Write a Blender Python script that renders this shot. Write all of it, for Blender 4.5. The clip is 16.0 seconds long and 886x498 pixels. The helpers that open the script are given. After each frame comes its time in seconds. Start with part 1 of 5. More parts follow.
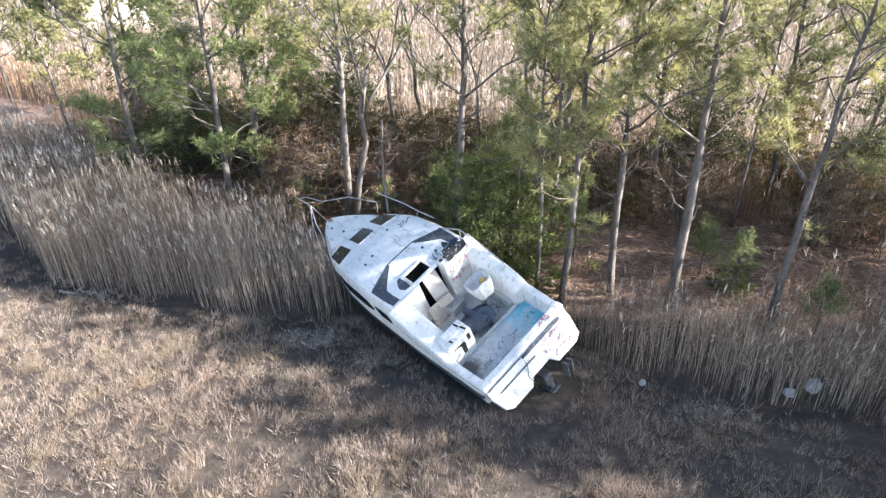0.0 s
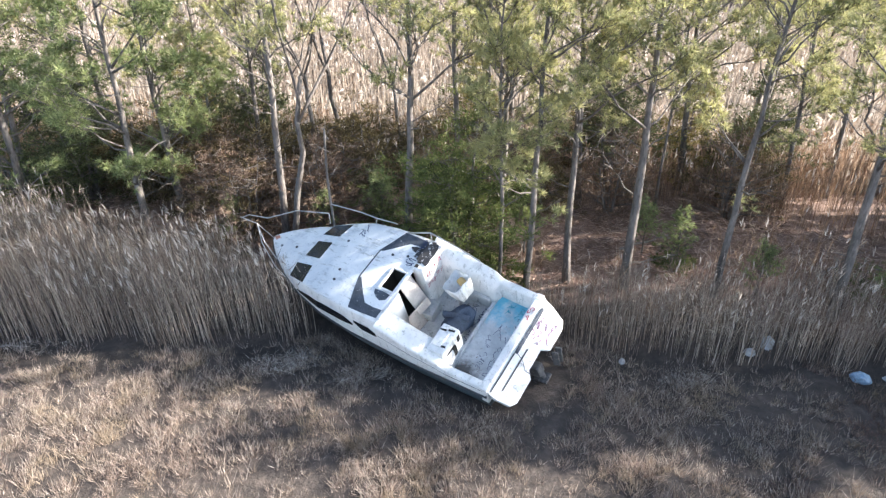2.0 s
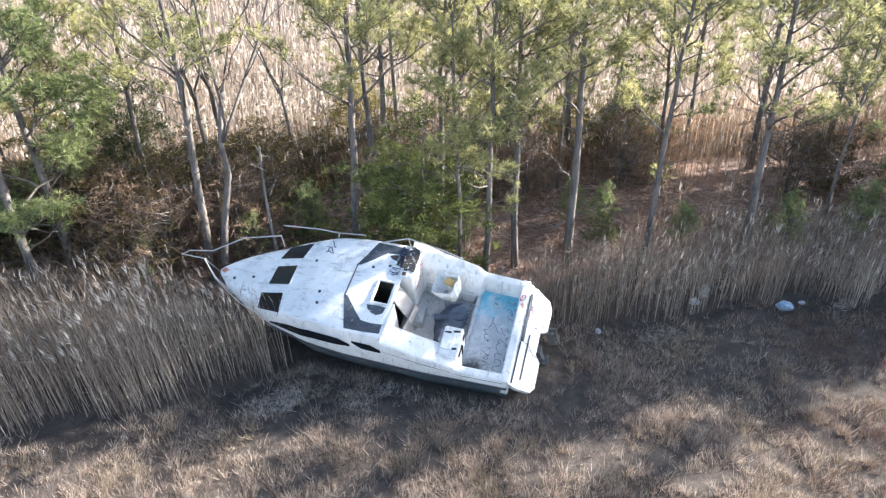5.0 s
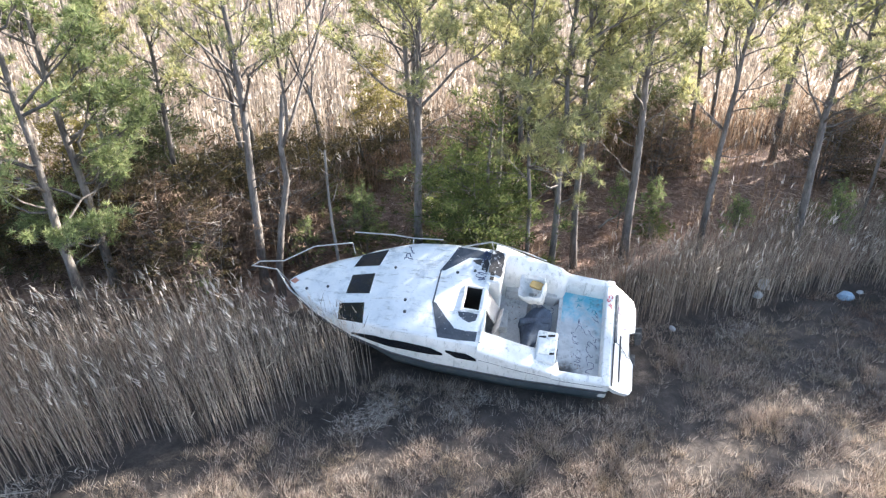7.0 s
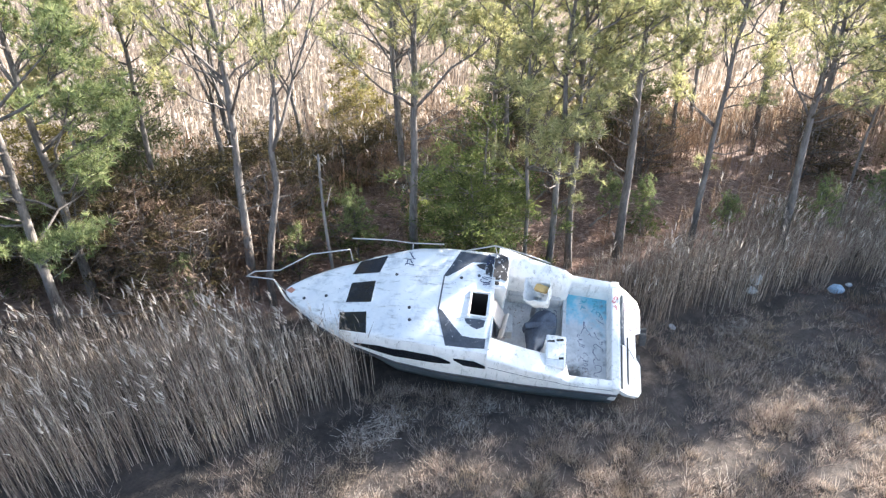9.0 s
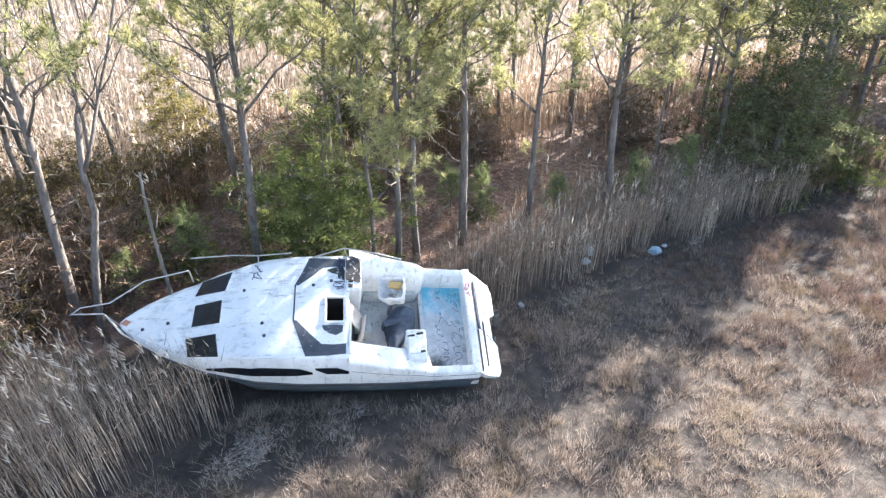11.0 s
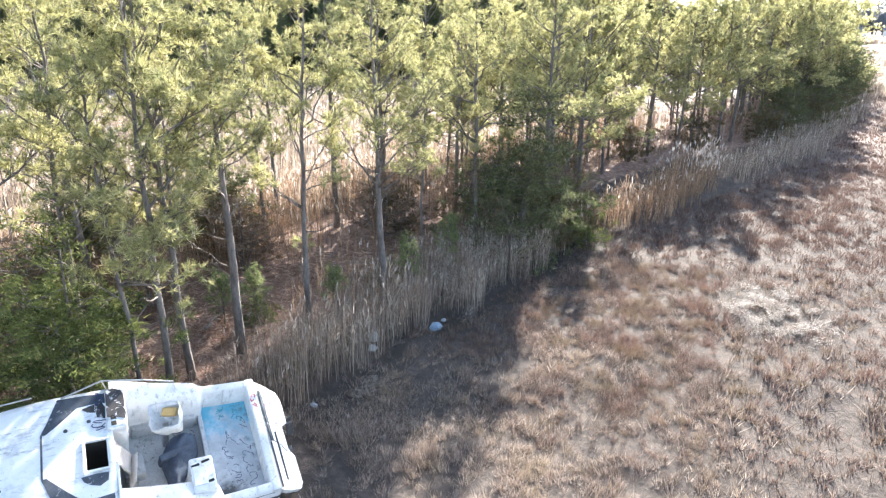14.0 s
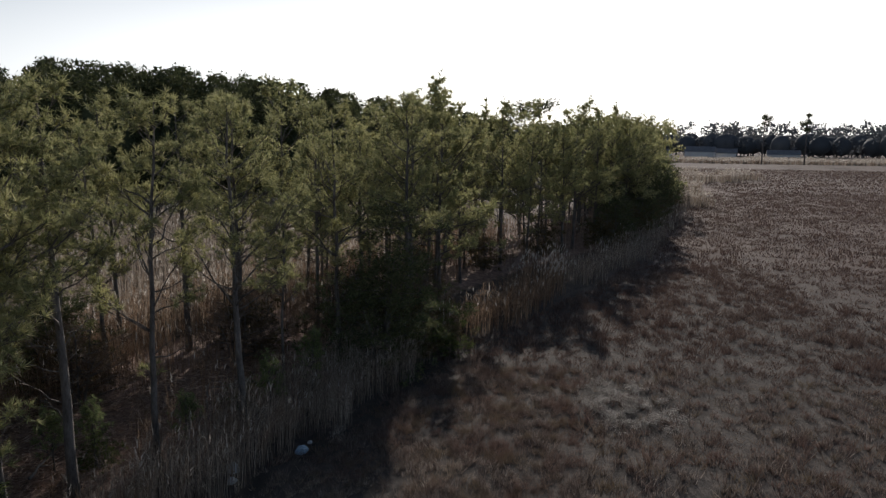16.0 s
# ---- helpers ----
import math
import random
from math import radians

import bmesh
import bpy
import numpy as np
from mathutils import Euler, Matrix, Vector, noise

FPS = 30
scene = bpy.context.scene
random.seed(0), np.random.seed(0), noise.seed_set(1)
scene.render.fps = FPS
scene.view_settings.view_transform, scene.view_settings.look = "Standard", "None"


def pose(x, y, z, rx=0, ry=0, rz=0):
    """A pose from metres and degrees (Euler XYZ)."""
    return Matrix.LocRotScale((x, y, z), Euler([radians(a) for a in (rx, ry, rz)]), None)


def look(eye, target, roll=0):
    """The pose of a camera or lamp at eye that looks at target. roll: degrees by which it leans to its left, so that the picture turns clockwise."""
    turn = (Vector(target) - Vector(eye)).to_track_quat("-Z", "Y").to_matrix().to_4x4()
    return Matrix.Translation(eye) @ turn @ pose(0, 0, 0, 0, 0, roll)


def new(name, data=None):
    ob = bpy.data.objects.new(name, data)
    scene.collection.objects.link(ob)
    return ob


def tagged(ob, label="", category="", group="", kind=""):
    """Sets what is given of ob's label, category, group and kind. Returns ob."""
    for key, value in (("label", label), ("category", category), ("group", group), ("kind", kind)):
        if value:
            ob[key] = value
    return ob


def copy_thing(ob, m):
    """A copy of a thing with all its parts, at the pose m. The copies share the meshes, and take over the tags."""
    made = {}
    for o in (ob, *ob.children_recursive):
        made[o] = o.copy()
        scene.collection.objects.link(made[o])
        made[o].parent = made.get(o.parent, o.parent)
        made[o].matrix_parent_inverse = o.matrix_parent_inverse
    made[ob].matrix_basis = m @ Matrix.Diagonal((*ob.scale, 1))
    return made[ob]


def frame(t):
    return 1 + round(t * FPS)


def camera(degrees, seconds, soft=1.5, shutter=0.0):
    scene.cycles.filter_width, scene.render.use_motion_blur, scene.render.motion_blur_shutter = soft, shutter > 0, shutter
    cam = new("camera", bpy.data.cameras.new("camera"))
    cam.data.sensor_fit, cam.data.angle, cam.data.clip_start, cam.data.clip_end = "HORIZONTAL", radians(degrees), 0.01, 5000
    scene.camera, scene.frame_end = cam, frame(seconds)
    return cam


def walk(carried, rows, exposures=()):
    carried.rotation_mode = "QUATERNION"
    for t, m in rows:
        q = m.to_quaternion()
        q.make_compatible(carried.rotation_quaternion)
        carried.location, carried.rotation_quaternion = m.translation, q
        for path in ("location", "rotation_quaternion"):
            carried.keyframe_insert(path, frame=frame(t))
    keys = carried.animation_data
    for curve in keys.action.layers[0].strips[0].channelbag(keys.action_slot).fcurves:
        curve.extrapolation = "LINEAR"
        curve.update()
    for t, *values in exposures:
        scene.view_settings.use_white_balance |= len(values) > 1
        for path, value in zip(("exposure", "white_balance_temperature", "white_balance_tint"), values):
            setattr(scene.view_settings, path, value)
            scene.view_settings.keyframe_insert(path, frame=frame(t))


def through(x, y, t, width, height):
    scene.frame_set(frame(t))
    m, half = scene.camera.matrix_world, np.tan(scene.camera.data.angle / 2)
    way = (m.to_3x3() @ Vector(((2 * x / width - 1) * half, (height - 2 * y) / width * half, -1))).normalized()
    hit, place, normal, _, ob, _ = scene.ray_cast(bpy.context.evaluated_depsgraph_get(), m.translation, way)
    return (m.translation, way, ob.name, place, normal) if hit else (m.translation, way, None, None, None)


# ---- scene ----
# camera and its flight
cam = camera(69.0, 16.0, soft=1.3)
PATH = [
    (0, (2.286, -0.274, 9.951), (2.133, 1.496, 9.034), -0.2),
    (0.5, (1.621, -0.245, 9.911), (1.577, 1.534, 8.997), -0.2),
    (1, (0.973, -0.21, 9.879), (1.031, 1.57, 8.969), -0.1),
    (1.5, (0.311, -0.108, 9.844), (0.468, 1.667, 8.937), 0.0),
    (2, (-0.293, 0.019, 9.833), (-0.041, 1.783, 8.926), -0.1),
    (2.5, (-1.015, 0.208, 9.796), (-0.656, 1.956, 8.892), -0.0),
    (3, (-1.586, 0.392, 9.843), (-1.141, 2.118, 8.935), -0.1),
    (3.5, (-2.286, 0.621, 9.836), (-1.741, 2.318, 8.929), -0.1),
    (4, (-2.886, 0.798, 9.768), (-2.255, 2.47, 8.87), -0.1),
    (4.2, (-3.173, 0.89, 9.787), (-2.501, 2.546, 8.889), -0.2),
    (6.3, (-5.778, 2.55, 9.781), (-4.873, 4.084, 8.871), -0.7),
    (6.5, (-6.083, 2.783, 9.796), (-5.173, 4.312, 8.884), -0.6),
    (7, (-6.546, 3.214, 9.802), (-5.636, 4.741, 8.886), -0.6),
    (7.5, (-6.927, 3.797, 9.778), (-6.009, 5.319, 8.86), -0.4),
    (8, (-7.074, 3.988, 9.788), (-6.155, 5.509, 8.869), -0.4),
    (10.5, (-7.083, 4.186, 9.823), (-5.811, 5.415, 8.889), 0.0),
    (11, (-7.096, 4.208, 9.777), (-5.741, 5.348, 8.847), -0.0),
    (11.5, (-7.082, 4.208, 9.792), (-5.658, 5.26, 8.862), 0.0),
    (12, (-7.07, 4.222, 9.817), (-5.586, 5.187, 8.885), 0.1),
    (12.5, (-7.039, 4.185, 9.808), (-5.495, 5.053, 8.879), -0.0),
    (13, (-6.987, 4.21, 9.8), (-5.389, 4.998, 8.892), 0.0),
    (13.5, (-6.951, 4.248, 9.784), (-5.255, 4.946, 8.988), 0.1),
    (14, (-6.93, 4.297, 9.766), (-5.149, 4.908, 9.092), 0.3),
    (14.5, (-6.908, 4.367, 9.727), (-5.048, 4.871, 9.19), 0.3),
    (15, (-6.958, 4.399, 9.715), (-5.039, 4.792, 9.313), 0.5),
    (15.5, (-7.009, 4.392, 9.716), (-5.061, 4.7, 9.382), 0.7),
    (16, (-6.976, 4.378, 9.721), (-5.015, 4.596, 9.389), 0.7),
]
EXPOSURES = [(0.0, 2.15), (4.0, 2.25), (7.5, 2.4), (11.0, 2.5), (12.5, 2.5), (13.2, 2.53), (14.0, 2.55), (14.6, 2.3), (15.2, 1.2), (15.6, 0.2), (16.0, -0.6)]
walk(cam, [(t, look(eye, target, roll)) for t, eye, target, roll in PATH], EXPOSURES)

# sky and sun: low winter sun along the edge of the wood
SUN_AZ, SUN_EL = 94.0, 25.0
SUN_WAY = Vector((math.sin(radians(SUN_AZ)) * math.cos(radians(SUN_EL)), math.cos(radians(SUN_AZ)) * math.cos(radians(SUN_EL)), math.sin(radians(SUN_EL))))
world = bpy.data.worlds.new("world")
scene.world = world
world.use_nodes = True
sky = world.node_tree.nodes.new("ShaderNodeTexSky")
sky.sky_type = "NISHITA"
sky.sun_disc = False
sky.sun_elevation, sky.sun_rotation = radians(SUN_EL), radians(SUN_AZ)
sky.dust_density = 0.4
sky.ozone_density = 2.0
background = world.node_tree.nodes["Background"]
background.inputs["Strength"].default_value = 0.07
# thin white haze, thickest towards the horizon
wn, wl = world.node_tree.nodes, world.node_tree.links
way, split, low, haze = wn.new("ShaderNodeTexCoord"), wn.new("ShaderNodeSeparateXYZ"), wn.new("ShaderNodeMapRange"), wn.new("ShaderNodeMix")
wl.new(way.outputs["Generated"], split.inputs[0])
wl.new(split.outputs[2], low.inputs["Value"])
for key, value in (("From Min", 0.0), ("From Max", 0.3), ("To Min", 0.85), ("To Max", 0.04)):
    low.inputs[key].default_value = value
haze.data_type = "RGBA"
wl.new(low.outputs[0], haze.inputs[0])
wl.new(sky.outputs[0], haze.inputs[6])
# the haze glows towards the sun
aim, glow, bright = wn.new("ShaderNodeVectorMath"), wn.new("ShaderNodeMath"), wn.new("ShaderNodeMix")
aim.operation = "DOT_PRODUCT"
wl.new(way.outputs["Generated"], aim.inputs[0])
aim.inputs[1].default_value = SUN_WAY
glow.operation = "POWER"
glow.use_clamp = True
wl.new(aim.outputs["Value"], glow.inputs[0])
glow.inputs[1].default_value = 2.5
bright.data_type = "RGBA"
wl.new(glow.outputs[0], bright.inputs[0])
bright.inputs[6].default_value = (6.5, 8.0, 10.5, 1)
bright.inputs[7].default_value = (66.0, 64.0, 62.0, 1)
wl.new(bright.outputs[2], haze.inputs[7])
wl.new(haze.outputs[2], background.inputs["Color"])
sun = new("sun", bpy.data.lights.new("sun", "SUN"))
sun.data.energy, sun.data.angle, sun.data.color = 5.0, radians(0.6), (1.0, 0.925, 0.84)
sun.matrix_basis = look(SUN_WAY * 80, (0, 0, 0))

# ---- materials ----
def material(name):
    m = bpy.data.materials.new(name)
    m.use_nodes = True
    return m, m.node_tree, m.node_tree.nodes["Principled BSDF"]


def ramp(nt, source, stops):
    r = nt.nodes.new("ShaderNodeValToRGB")
    els = r.color_ramp.elements
    while len(els) < len(stops):
        els.new(0.5)
    for e, (at, col) in zip(els, stops):
        e.position, e.color = at, (*col, 1)
    nt.links.new(source, r.inputs["Fac"])
    return r.outputs["Color"]


def noise_out(nt, scale, detail=4.0, rough=0.6, stretch=(1, 1, 1)):
    co = nt.nodes.new("ShaderNodeTexCoord")
    mp = nt.nodes.new("ShaderNodeMapping")
    mp.inputs["Scale"].default_value = stretch
    n = nt.nodes.new("ShaderNodeTexNoise")
    n.inputs["Scale"].default_value, n.inputs["Detail"].default_value, n.inputs["Roughness"].default_value = scale, detail, rough
    nt.links.new(co.outputs["Object"], mp.inputs["Vector"])
    nt.links.new(mp.outputs["Vector"], n.inputs["Vector"])
    return n.outputs["Fac"]


def mixed(nt, a, b, fac, mode="MIX"):
    m = nt.nodes.new("ShaderNodeMix")
    m.data_type, m.blend_type = "RGBA", mode
    for value, key in ((a, 6), (b, 7), (fac, 0)):
        if isinstance(value, bpy.types.NodeSocket):
            nt.links.new(value, m.inputs[key])
        elif key == 0:
            m.inputs[key].default_value = value
        else:
            m.inputs[key].default_value = (*value, 1)
    return m.outputs[2]


def bumped(nt, bsdf, height, strength, distance):
    b = nt.nodes.new("ShaderNodeBump")
    b.inputs["Strength"].default_value, b.inputs["Distance"].default_value = strength, distance
    nt.links.new(height, b.inputs["Height"])
    nt.links.new(b.outputs["Normal"], bsdf.inputs["Normal"])


def surface(name, light, dark, scale=3.0, fine=40.0, rough=0.8, metal=0.0, bump=0.3, depth=0.01, stretch=(1, 1, 1), stain=None, stain_at=(0.55, 0.7)):
    """Two colours mixed by a coarse and a fine noise, stains of a third, and relief."""
    m, nt, bsdf = material(name)
    coarse, small = noise_out(nt, scale, stretch=stretch), noise_out(nt, fine, 3.0, 0.7, stretch)
    col = ramp(nt, coarse, [(0.35, dark), (0.65, light)])
    col = mixed(nt, col, ramp(nt, small, [(0.3, dark), (0.7, light)]), 0.45)
    if stain:
        spots = noise_out(nt, scale * 1.7, 6.0, 0.75)
        fac = ramp(nt, spots, [(stain_at[0], (0, 0, 0)), (stain_at[1], (1, 1, 1))])
        col = mixed(nt, col, stain, fac)
    nt.links.new(col, bsdf.inputs["Base Color"])
    bsdf.inputs["Roughness"].default_value, bsdf.inputs["Metallic"].default_value = rough, metal
    bumped(nt, bsdf, small, bump, depth)
    return m


def leafy(name, stops, patch, patch_scale=0.25, through=0.35, patch_mix=0.5, tint=None, tint_scale=0.8):
    """Blades, needles and leaves: a colour for each, drifting in patches, and light that shines through."""
    m, nt, bsdf = material(name)
    geo = nt.nodes.new("ShaderNodeNewGeometry")
    col = ramp(nt, geo.outputs["Random Per Island"], stops)
    where = ramp(nt, noise_out(nt, patch_scale, 5.0, 0.65), [(0.4, (0, 0, 0)), (0.62, (patch_mix,) * 3)])
    col = mixed(nt, col, patch, where)
    if tint:
        col = mixed(nt, col, tint, ramp(nt, noise_out(nt, tint_scale, 3.0, 0.6, (1, 1, 0.2)), [(0.5, (0, 0, 0)), (0.64, (0.6, 0.6, 0.6))]))
    bsdf.inputs["Roughness"].default_value = 0.75
    bsdf.inputs["Specular IOR Level"].default_value = 0.25
    nt.links.new(col, bsdf.inputs["Base Color"])
    tr = nt.nodes.new("ShaderNodeBsdfTranslucent")
    nt.links.new(col, tr.inputs["Color"])
    mx = nt.nodes.new("ShaderNodeMixShader")
    mx.inputs[0].default_value = through
    nt.links.new(bsdf.outputs[0], mx.inputs[1])
    nt.links.new(tr.outputs[0], mx.inputs[2])
    nt.links.new(mx.outputs[0], nt.nodes["Material Output"].inputs["Surface"])
    return m


M_GRASS = leafy("dead_marsh_grass", [(0.0, (0.10, 0.08, 0.07)), (0.35, (0.27, 0.21, 0.18)), (0.7, (0.49, 0.415, 0.35)), (1.0, (0.82, 0.745, 0.65))], (0.34, 0.26, 0.22), 0.35, 0.3, 0.5, (0.36, 0.29, 0.2), 0.9)
M_RUDDY = leafy("ruddy_marsh_grass", [(0.0, (0.05, 0.04, 0.036)), (0.35, (0.13, 0.1, 0.088)), (0.7, (0.245, 0.195, 0.17)), (1.0, (0.54, 0.465, 0.41))], (0.22, 0.13, 0.105), 0.7, 0.3, 0.6, (0.22, 0.17, 0.105), 1.0)
# reddish far grass, also darkened for the shaded sides of backlit blades
M_FARGRASS = leafy("reddish_marsh_grass", [(0.0, (0.09, 0.062, 0.052)), (0.35, (0.14, 0.098, 0.084)), (0.7, (0.24, 0.172, 0.145)), (1.0, (0.4, 0.315, 0.265))], (0.145, 0.09, 0.075), 0.12, 0.25, 0.6)
M_MAT = leafy("matted_grey_grass", [(0.0, (0.17, 0.155, 0.14)), (0.6, (0.42, 0.385, 0.35)), (1.0, (0.78, 0.73, 0.67))], (0.33, 0.31, 0.29), 0.5)
M_LITTER = leafy("fallen_sticks", [(0.0, (0.12, 0.08, 0.06)), (0.5, (0.36, 0.25, 0.2)), (1.0, (0.7, 0.57, 0.48))], (0.34, 0.21, 0.16), 0.8, 0.1)
M_REED = leafy("dry_reed", [(0.0, (0.12, 0.095, 0.075)), (0.4, (0.29, 0.24, 0.2)), (0.8, (0.52, 0.45, 0.38)), (1.0, (0.74, 0.66, 0.55))], (0.30, 0.22, 0.17), 0.3, 0.3)
M_RUST = leafy("rust_brown_reed", [(0.0, (0.11, 0.075, 0.05)), (0.5, (0.29, 0.2, 0.14)), (1.0, (0.58, 0.45, 0.33))], (0.31, 0.18, 0.11), 0.22)
M_PLUME = leafy("reed_plume", [(0.0, (0.42, 0.36, 0.31)), (0.6, (0.68, 0.62, 0.56)), (1.0, (0.85, 0.81, 0.75))], (0.58, 0.5, 0.43), 0.5, 0.5)
M_FIELD = leafy("pale_reed_field", [(0.0, (0.25, 0.2, 0.16)), (0.5, (0.39, 0.335, 0.28)), (1.0, (0.58, 0.52, 0.45))], (0.33, 0.25, 0.19), 0.12, 0.4)
# yellowish clumps; light and dark drifts also stand for sunlit and shaded tufts
M_NEEDLE = leafy("pine_needles", [(0.0, (0.17, 0.18, 0.085)), (0.5, (0.38, 0.385, 0.185)), (0.85, (0.56, 0.54, 0.28)), (1.0, (0.68, 0.6, 0.37))], (0.58, 0.54, 0.26), 0.9, 0.48, 0.55, (0.18, 0.21, 0.1), 1.7)
M_GREEN = leafy("green_pine_needles", [(0.0, (0.1, 0.13, 0.06)), (0.5, (0.22, 0.27, 0.12)), (0.85, (0.36, 0.4, 0.19)), (1.0, (0.48, 0.46, 0.26))], (0.3, 0.35, 0.15), 0.6, 0.45)
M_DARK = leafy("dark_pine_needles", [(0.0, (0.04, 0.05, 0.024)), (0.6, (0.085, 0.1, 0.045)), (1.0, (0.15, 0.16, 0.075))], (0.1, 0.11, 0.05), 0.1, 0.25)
# blue-grey of distance haze is mixed into these leaf colours
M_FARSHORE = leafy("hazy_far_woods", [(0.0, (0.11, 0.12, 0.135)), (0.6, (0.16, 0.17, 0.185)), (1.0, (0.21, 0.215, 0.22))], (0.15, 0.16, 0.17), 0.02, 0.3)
M_SHRUB = leafy("evergreen_leaves", [(0.0, (0.03, 0.046, 0.018)), (0.5, (0.085, 0.115, 0.04)), (0.85, (0.2, 0.235, 0.08)), (1.0, (0.38, 0.38, 0.16))], (0.24, 0.27, 0.09), 1.1, 0.42, 0.6, (0.04, 0.06, 0.025), 2.0)
M_CEDAR = leafy("cedar_leaves", [(0.0, (0.05, 0.065, 0.032)), (0.6, (0.12, 0.15, 0.07)), (1.0, (0.24, 0.25, 0.12))], (0.15, 0.135, 0.075), 0.9, 0.35)
M_OLIVE = leafy("brown_olive_leaves", [(0.0, (0.045, 0.04, 0.02)), (0.5, (0.12, 0.1, 0.05)), (0.85, (0.2, 0.16, 0.075)), (1.0, (0.3, 0.24, 0.12))], (0.12, 0.085, 0.045), 0.8, 0.35)
M_BRONZE = leafy("bronze_cedar_leaves", [(0.0, (0.1, 0.085, 0.03)), (0.5, (0.25, 0.22, 0.08)), (0.85, (0.38, 0.34, 0.13)), (1.0, (0.5, 0.42, 0.2))], (0.2, 0.16, 0.06), 1.2, 0.4)
M_TWIG = leafy("bare_twigs", [(0.0, (0.09, 0.06, 0.045)), (0.6, (0.2, 0.14, 0.1)), (1.0, (0.34, 0.26, 0.2))], (0.16, 0.09, 0.06), 0.4, 0.1)
M_BARK = surface("pine_bark", (0.28, 0.25, 0.23), (0.05, 0.042, 0.037), 3.5, 22.0, 0.95, bump=0.9, depth=0.03, stretch=(1, 1, 0.3))
M_DEADWOOD = surface("weathered_wood", (0.34, 0.31, 0.285), (0.13, 0.115, 0.105), 2.0, 25.0, 0.9, bump=0.6, depth=0.015, stretch=(1, 1, 0.2))


# ---- geometry tools ----
def tri_mesh(name, verts, tris, smooth=False):
    me = bpy.data.meshes.new(name)
    verts, tris = np.asarray(verts, np.float32), np.asarray(tris, np.int32)
    me.vertices.add(len(verts))
    me.vertices.foreach_set("co", verts.ravel())
    me.loops.add(tris.size)
    me.loops.foreach_set("vertex_index", tris.ravel())
    me.polygons.add(len(tris))
    me.polygons.foreach_set("loop_start", np.arange(0, tris.size, 3, dtype=np.int32))
    if smooth:
        me.polygons.foreach_set("use_smooth", np.ones(len(tris), bool))
    me.update(calc_edges=True)
    return me


def put(name, me, mat, parent=None, label=""):
    me.materials.clear()
    me.materials.append(mat)
    ob = new(name, me)
    ob.parent = parent
    return tagged(ob, label)


def part(name, bm, mat, parent, label="", smooth=False):
    me = bpy.data.meshes.new(name)
    bmesh.ops.recalc_face_normals(bm, faces=bm.faces)
    bm.to_mesh(me)
    bm.free()
    if smooth:
        me.polygons.foreach_set("use_smooth", np.ones(len(me.polygons), bool))
    return put(name, me, mat, parent, label)


class Heap:
    """Gathers vertices and triangles."""

    def __init__(self):
        self.v, self.t, self.n = [], [], 0

    def add(self, v, t):
        self.v.append(np.asarray(v, float))
        self.t.append(np.asarray(t, int) + self.n)
        self.n += len(v)

    def tube(self, pts, radii, sides=6):
        pts, radii = np.asarray(pts, float), np.asarray(radii, float)
        d = np.gradient(pts, axis=0)
        d /= np.linalg.norm(d, axis=1)[:, None] + 1e-9
        ref = np.where(np.abs(d[:, 2:3]) > 0.9, [[1.0, 0, 0]], [[0, 0, 1.0]])
        a = np.cross(d, ref)
        a /= np.linalg.norm(a, axis=1)[:, None] + 1e-9
        b = np.cross(d, a)
        ang = np.arange(sides) * 2 * np.pi / sides
        v = pts[:, None] + radii[:, None, None] * (np.cos(ang)[None, :, None] * a[:, None] + np.sin(ang)[None, :, None] * b[:, None])
        k, s = len(pts), sides
        i, j = np.meshgrid(np.arange(k - 1), np.arange(s), indexing="ij")
        p, q = (i * s + j).ravel(), (i * s + (j + 1) % s).ravel()
        t = np.concatenate([np.stack([p, q, q + s], 1), np.stack([p, q + s, p + s], 1)])
        cap = np.array([[(k - 1) * s, (k - 1) * s + m, (k - 1) * s + m + 1] for m in range(1, s - 1)] + [[0, m + 1, m] for m in range(1, s - 1)])
        self.add(v.reshape(-1, 3), np.concatenate([t, cap]))

    def mesh(self, name, smooth=False):
        return tri_mesh(name, np.concatenate(self.v), np.concatenate(self.t), smooth)


def value_noise(x, y, scale, seed=0):
    """Smooth noise of 0 to 1 over the plan."""
    table = np.random.RandomState(seed).rand(64, 64)
    u, v = np.asarray(x, float) / scale, np.asarray(y, float) / scale
    i, j = np.floor(u).astype(int), np.floor(v).astype(int)
    fu, fv = u - i, v - j
    fu, fv = fu * fu * (3 - 2 * fu), fv * fv * (3 - 2 * fv)
    a, b, c, d = (table[(i + p) % 64, (j + q) % 64] for p, q in ((0, 0), (1, 0), (0, 1), (1, 1)))
    return (a * (1 - fu) + b * fu) * (1 - fv) + (c * (1 - fu) + d * fu) * fv


def blades(base, height, width, lean, bend=0.35, rs=np.random):
    """Curved blades as three triangles each. base (n,3); lean (n,2) is the tip's way off in metres."""
    n = len(base)
    ang = rs.rand(n) * np.pi
    side = np.stack([np.cos(ang), np.sin(ang), np.zeros(n)], 1) * width[:, None] / 2
    lean3 = np.concatenate([lean, np.zeros((n, 1))], 1)
    up = np.array([0, 0, 1.0])
    mid = base + up * (height * 0.6)[:, None] + lean3 * bend
    tip = base + up * height[:, None] + lean3
    v = np.stack([base - side, base + side, mid + side * 0.7, mid - side * 0.7, tip], 1).reshape(-1, 3)
    k = np.arange(n)[:, None, None] * 5
    t = (np.array([[0, 1, 2], [0, 2, 3], [3, 2, 4]])[None] + k).reshape(-1, 3)
    return v, t


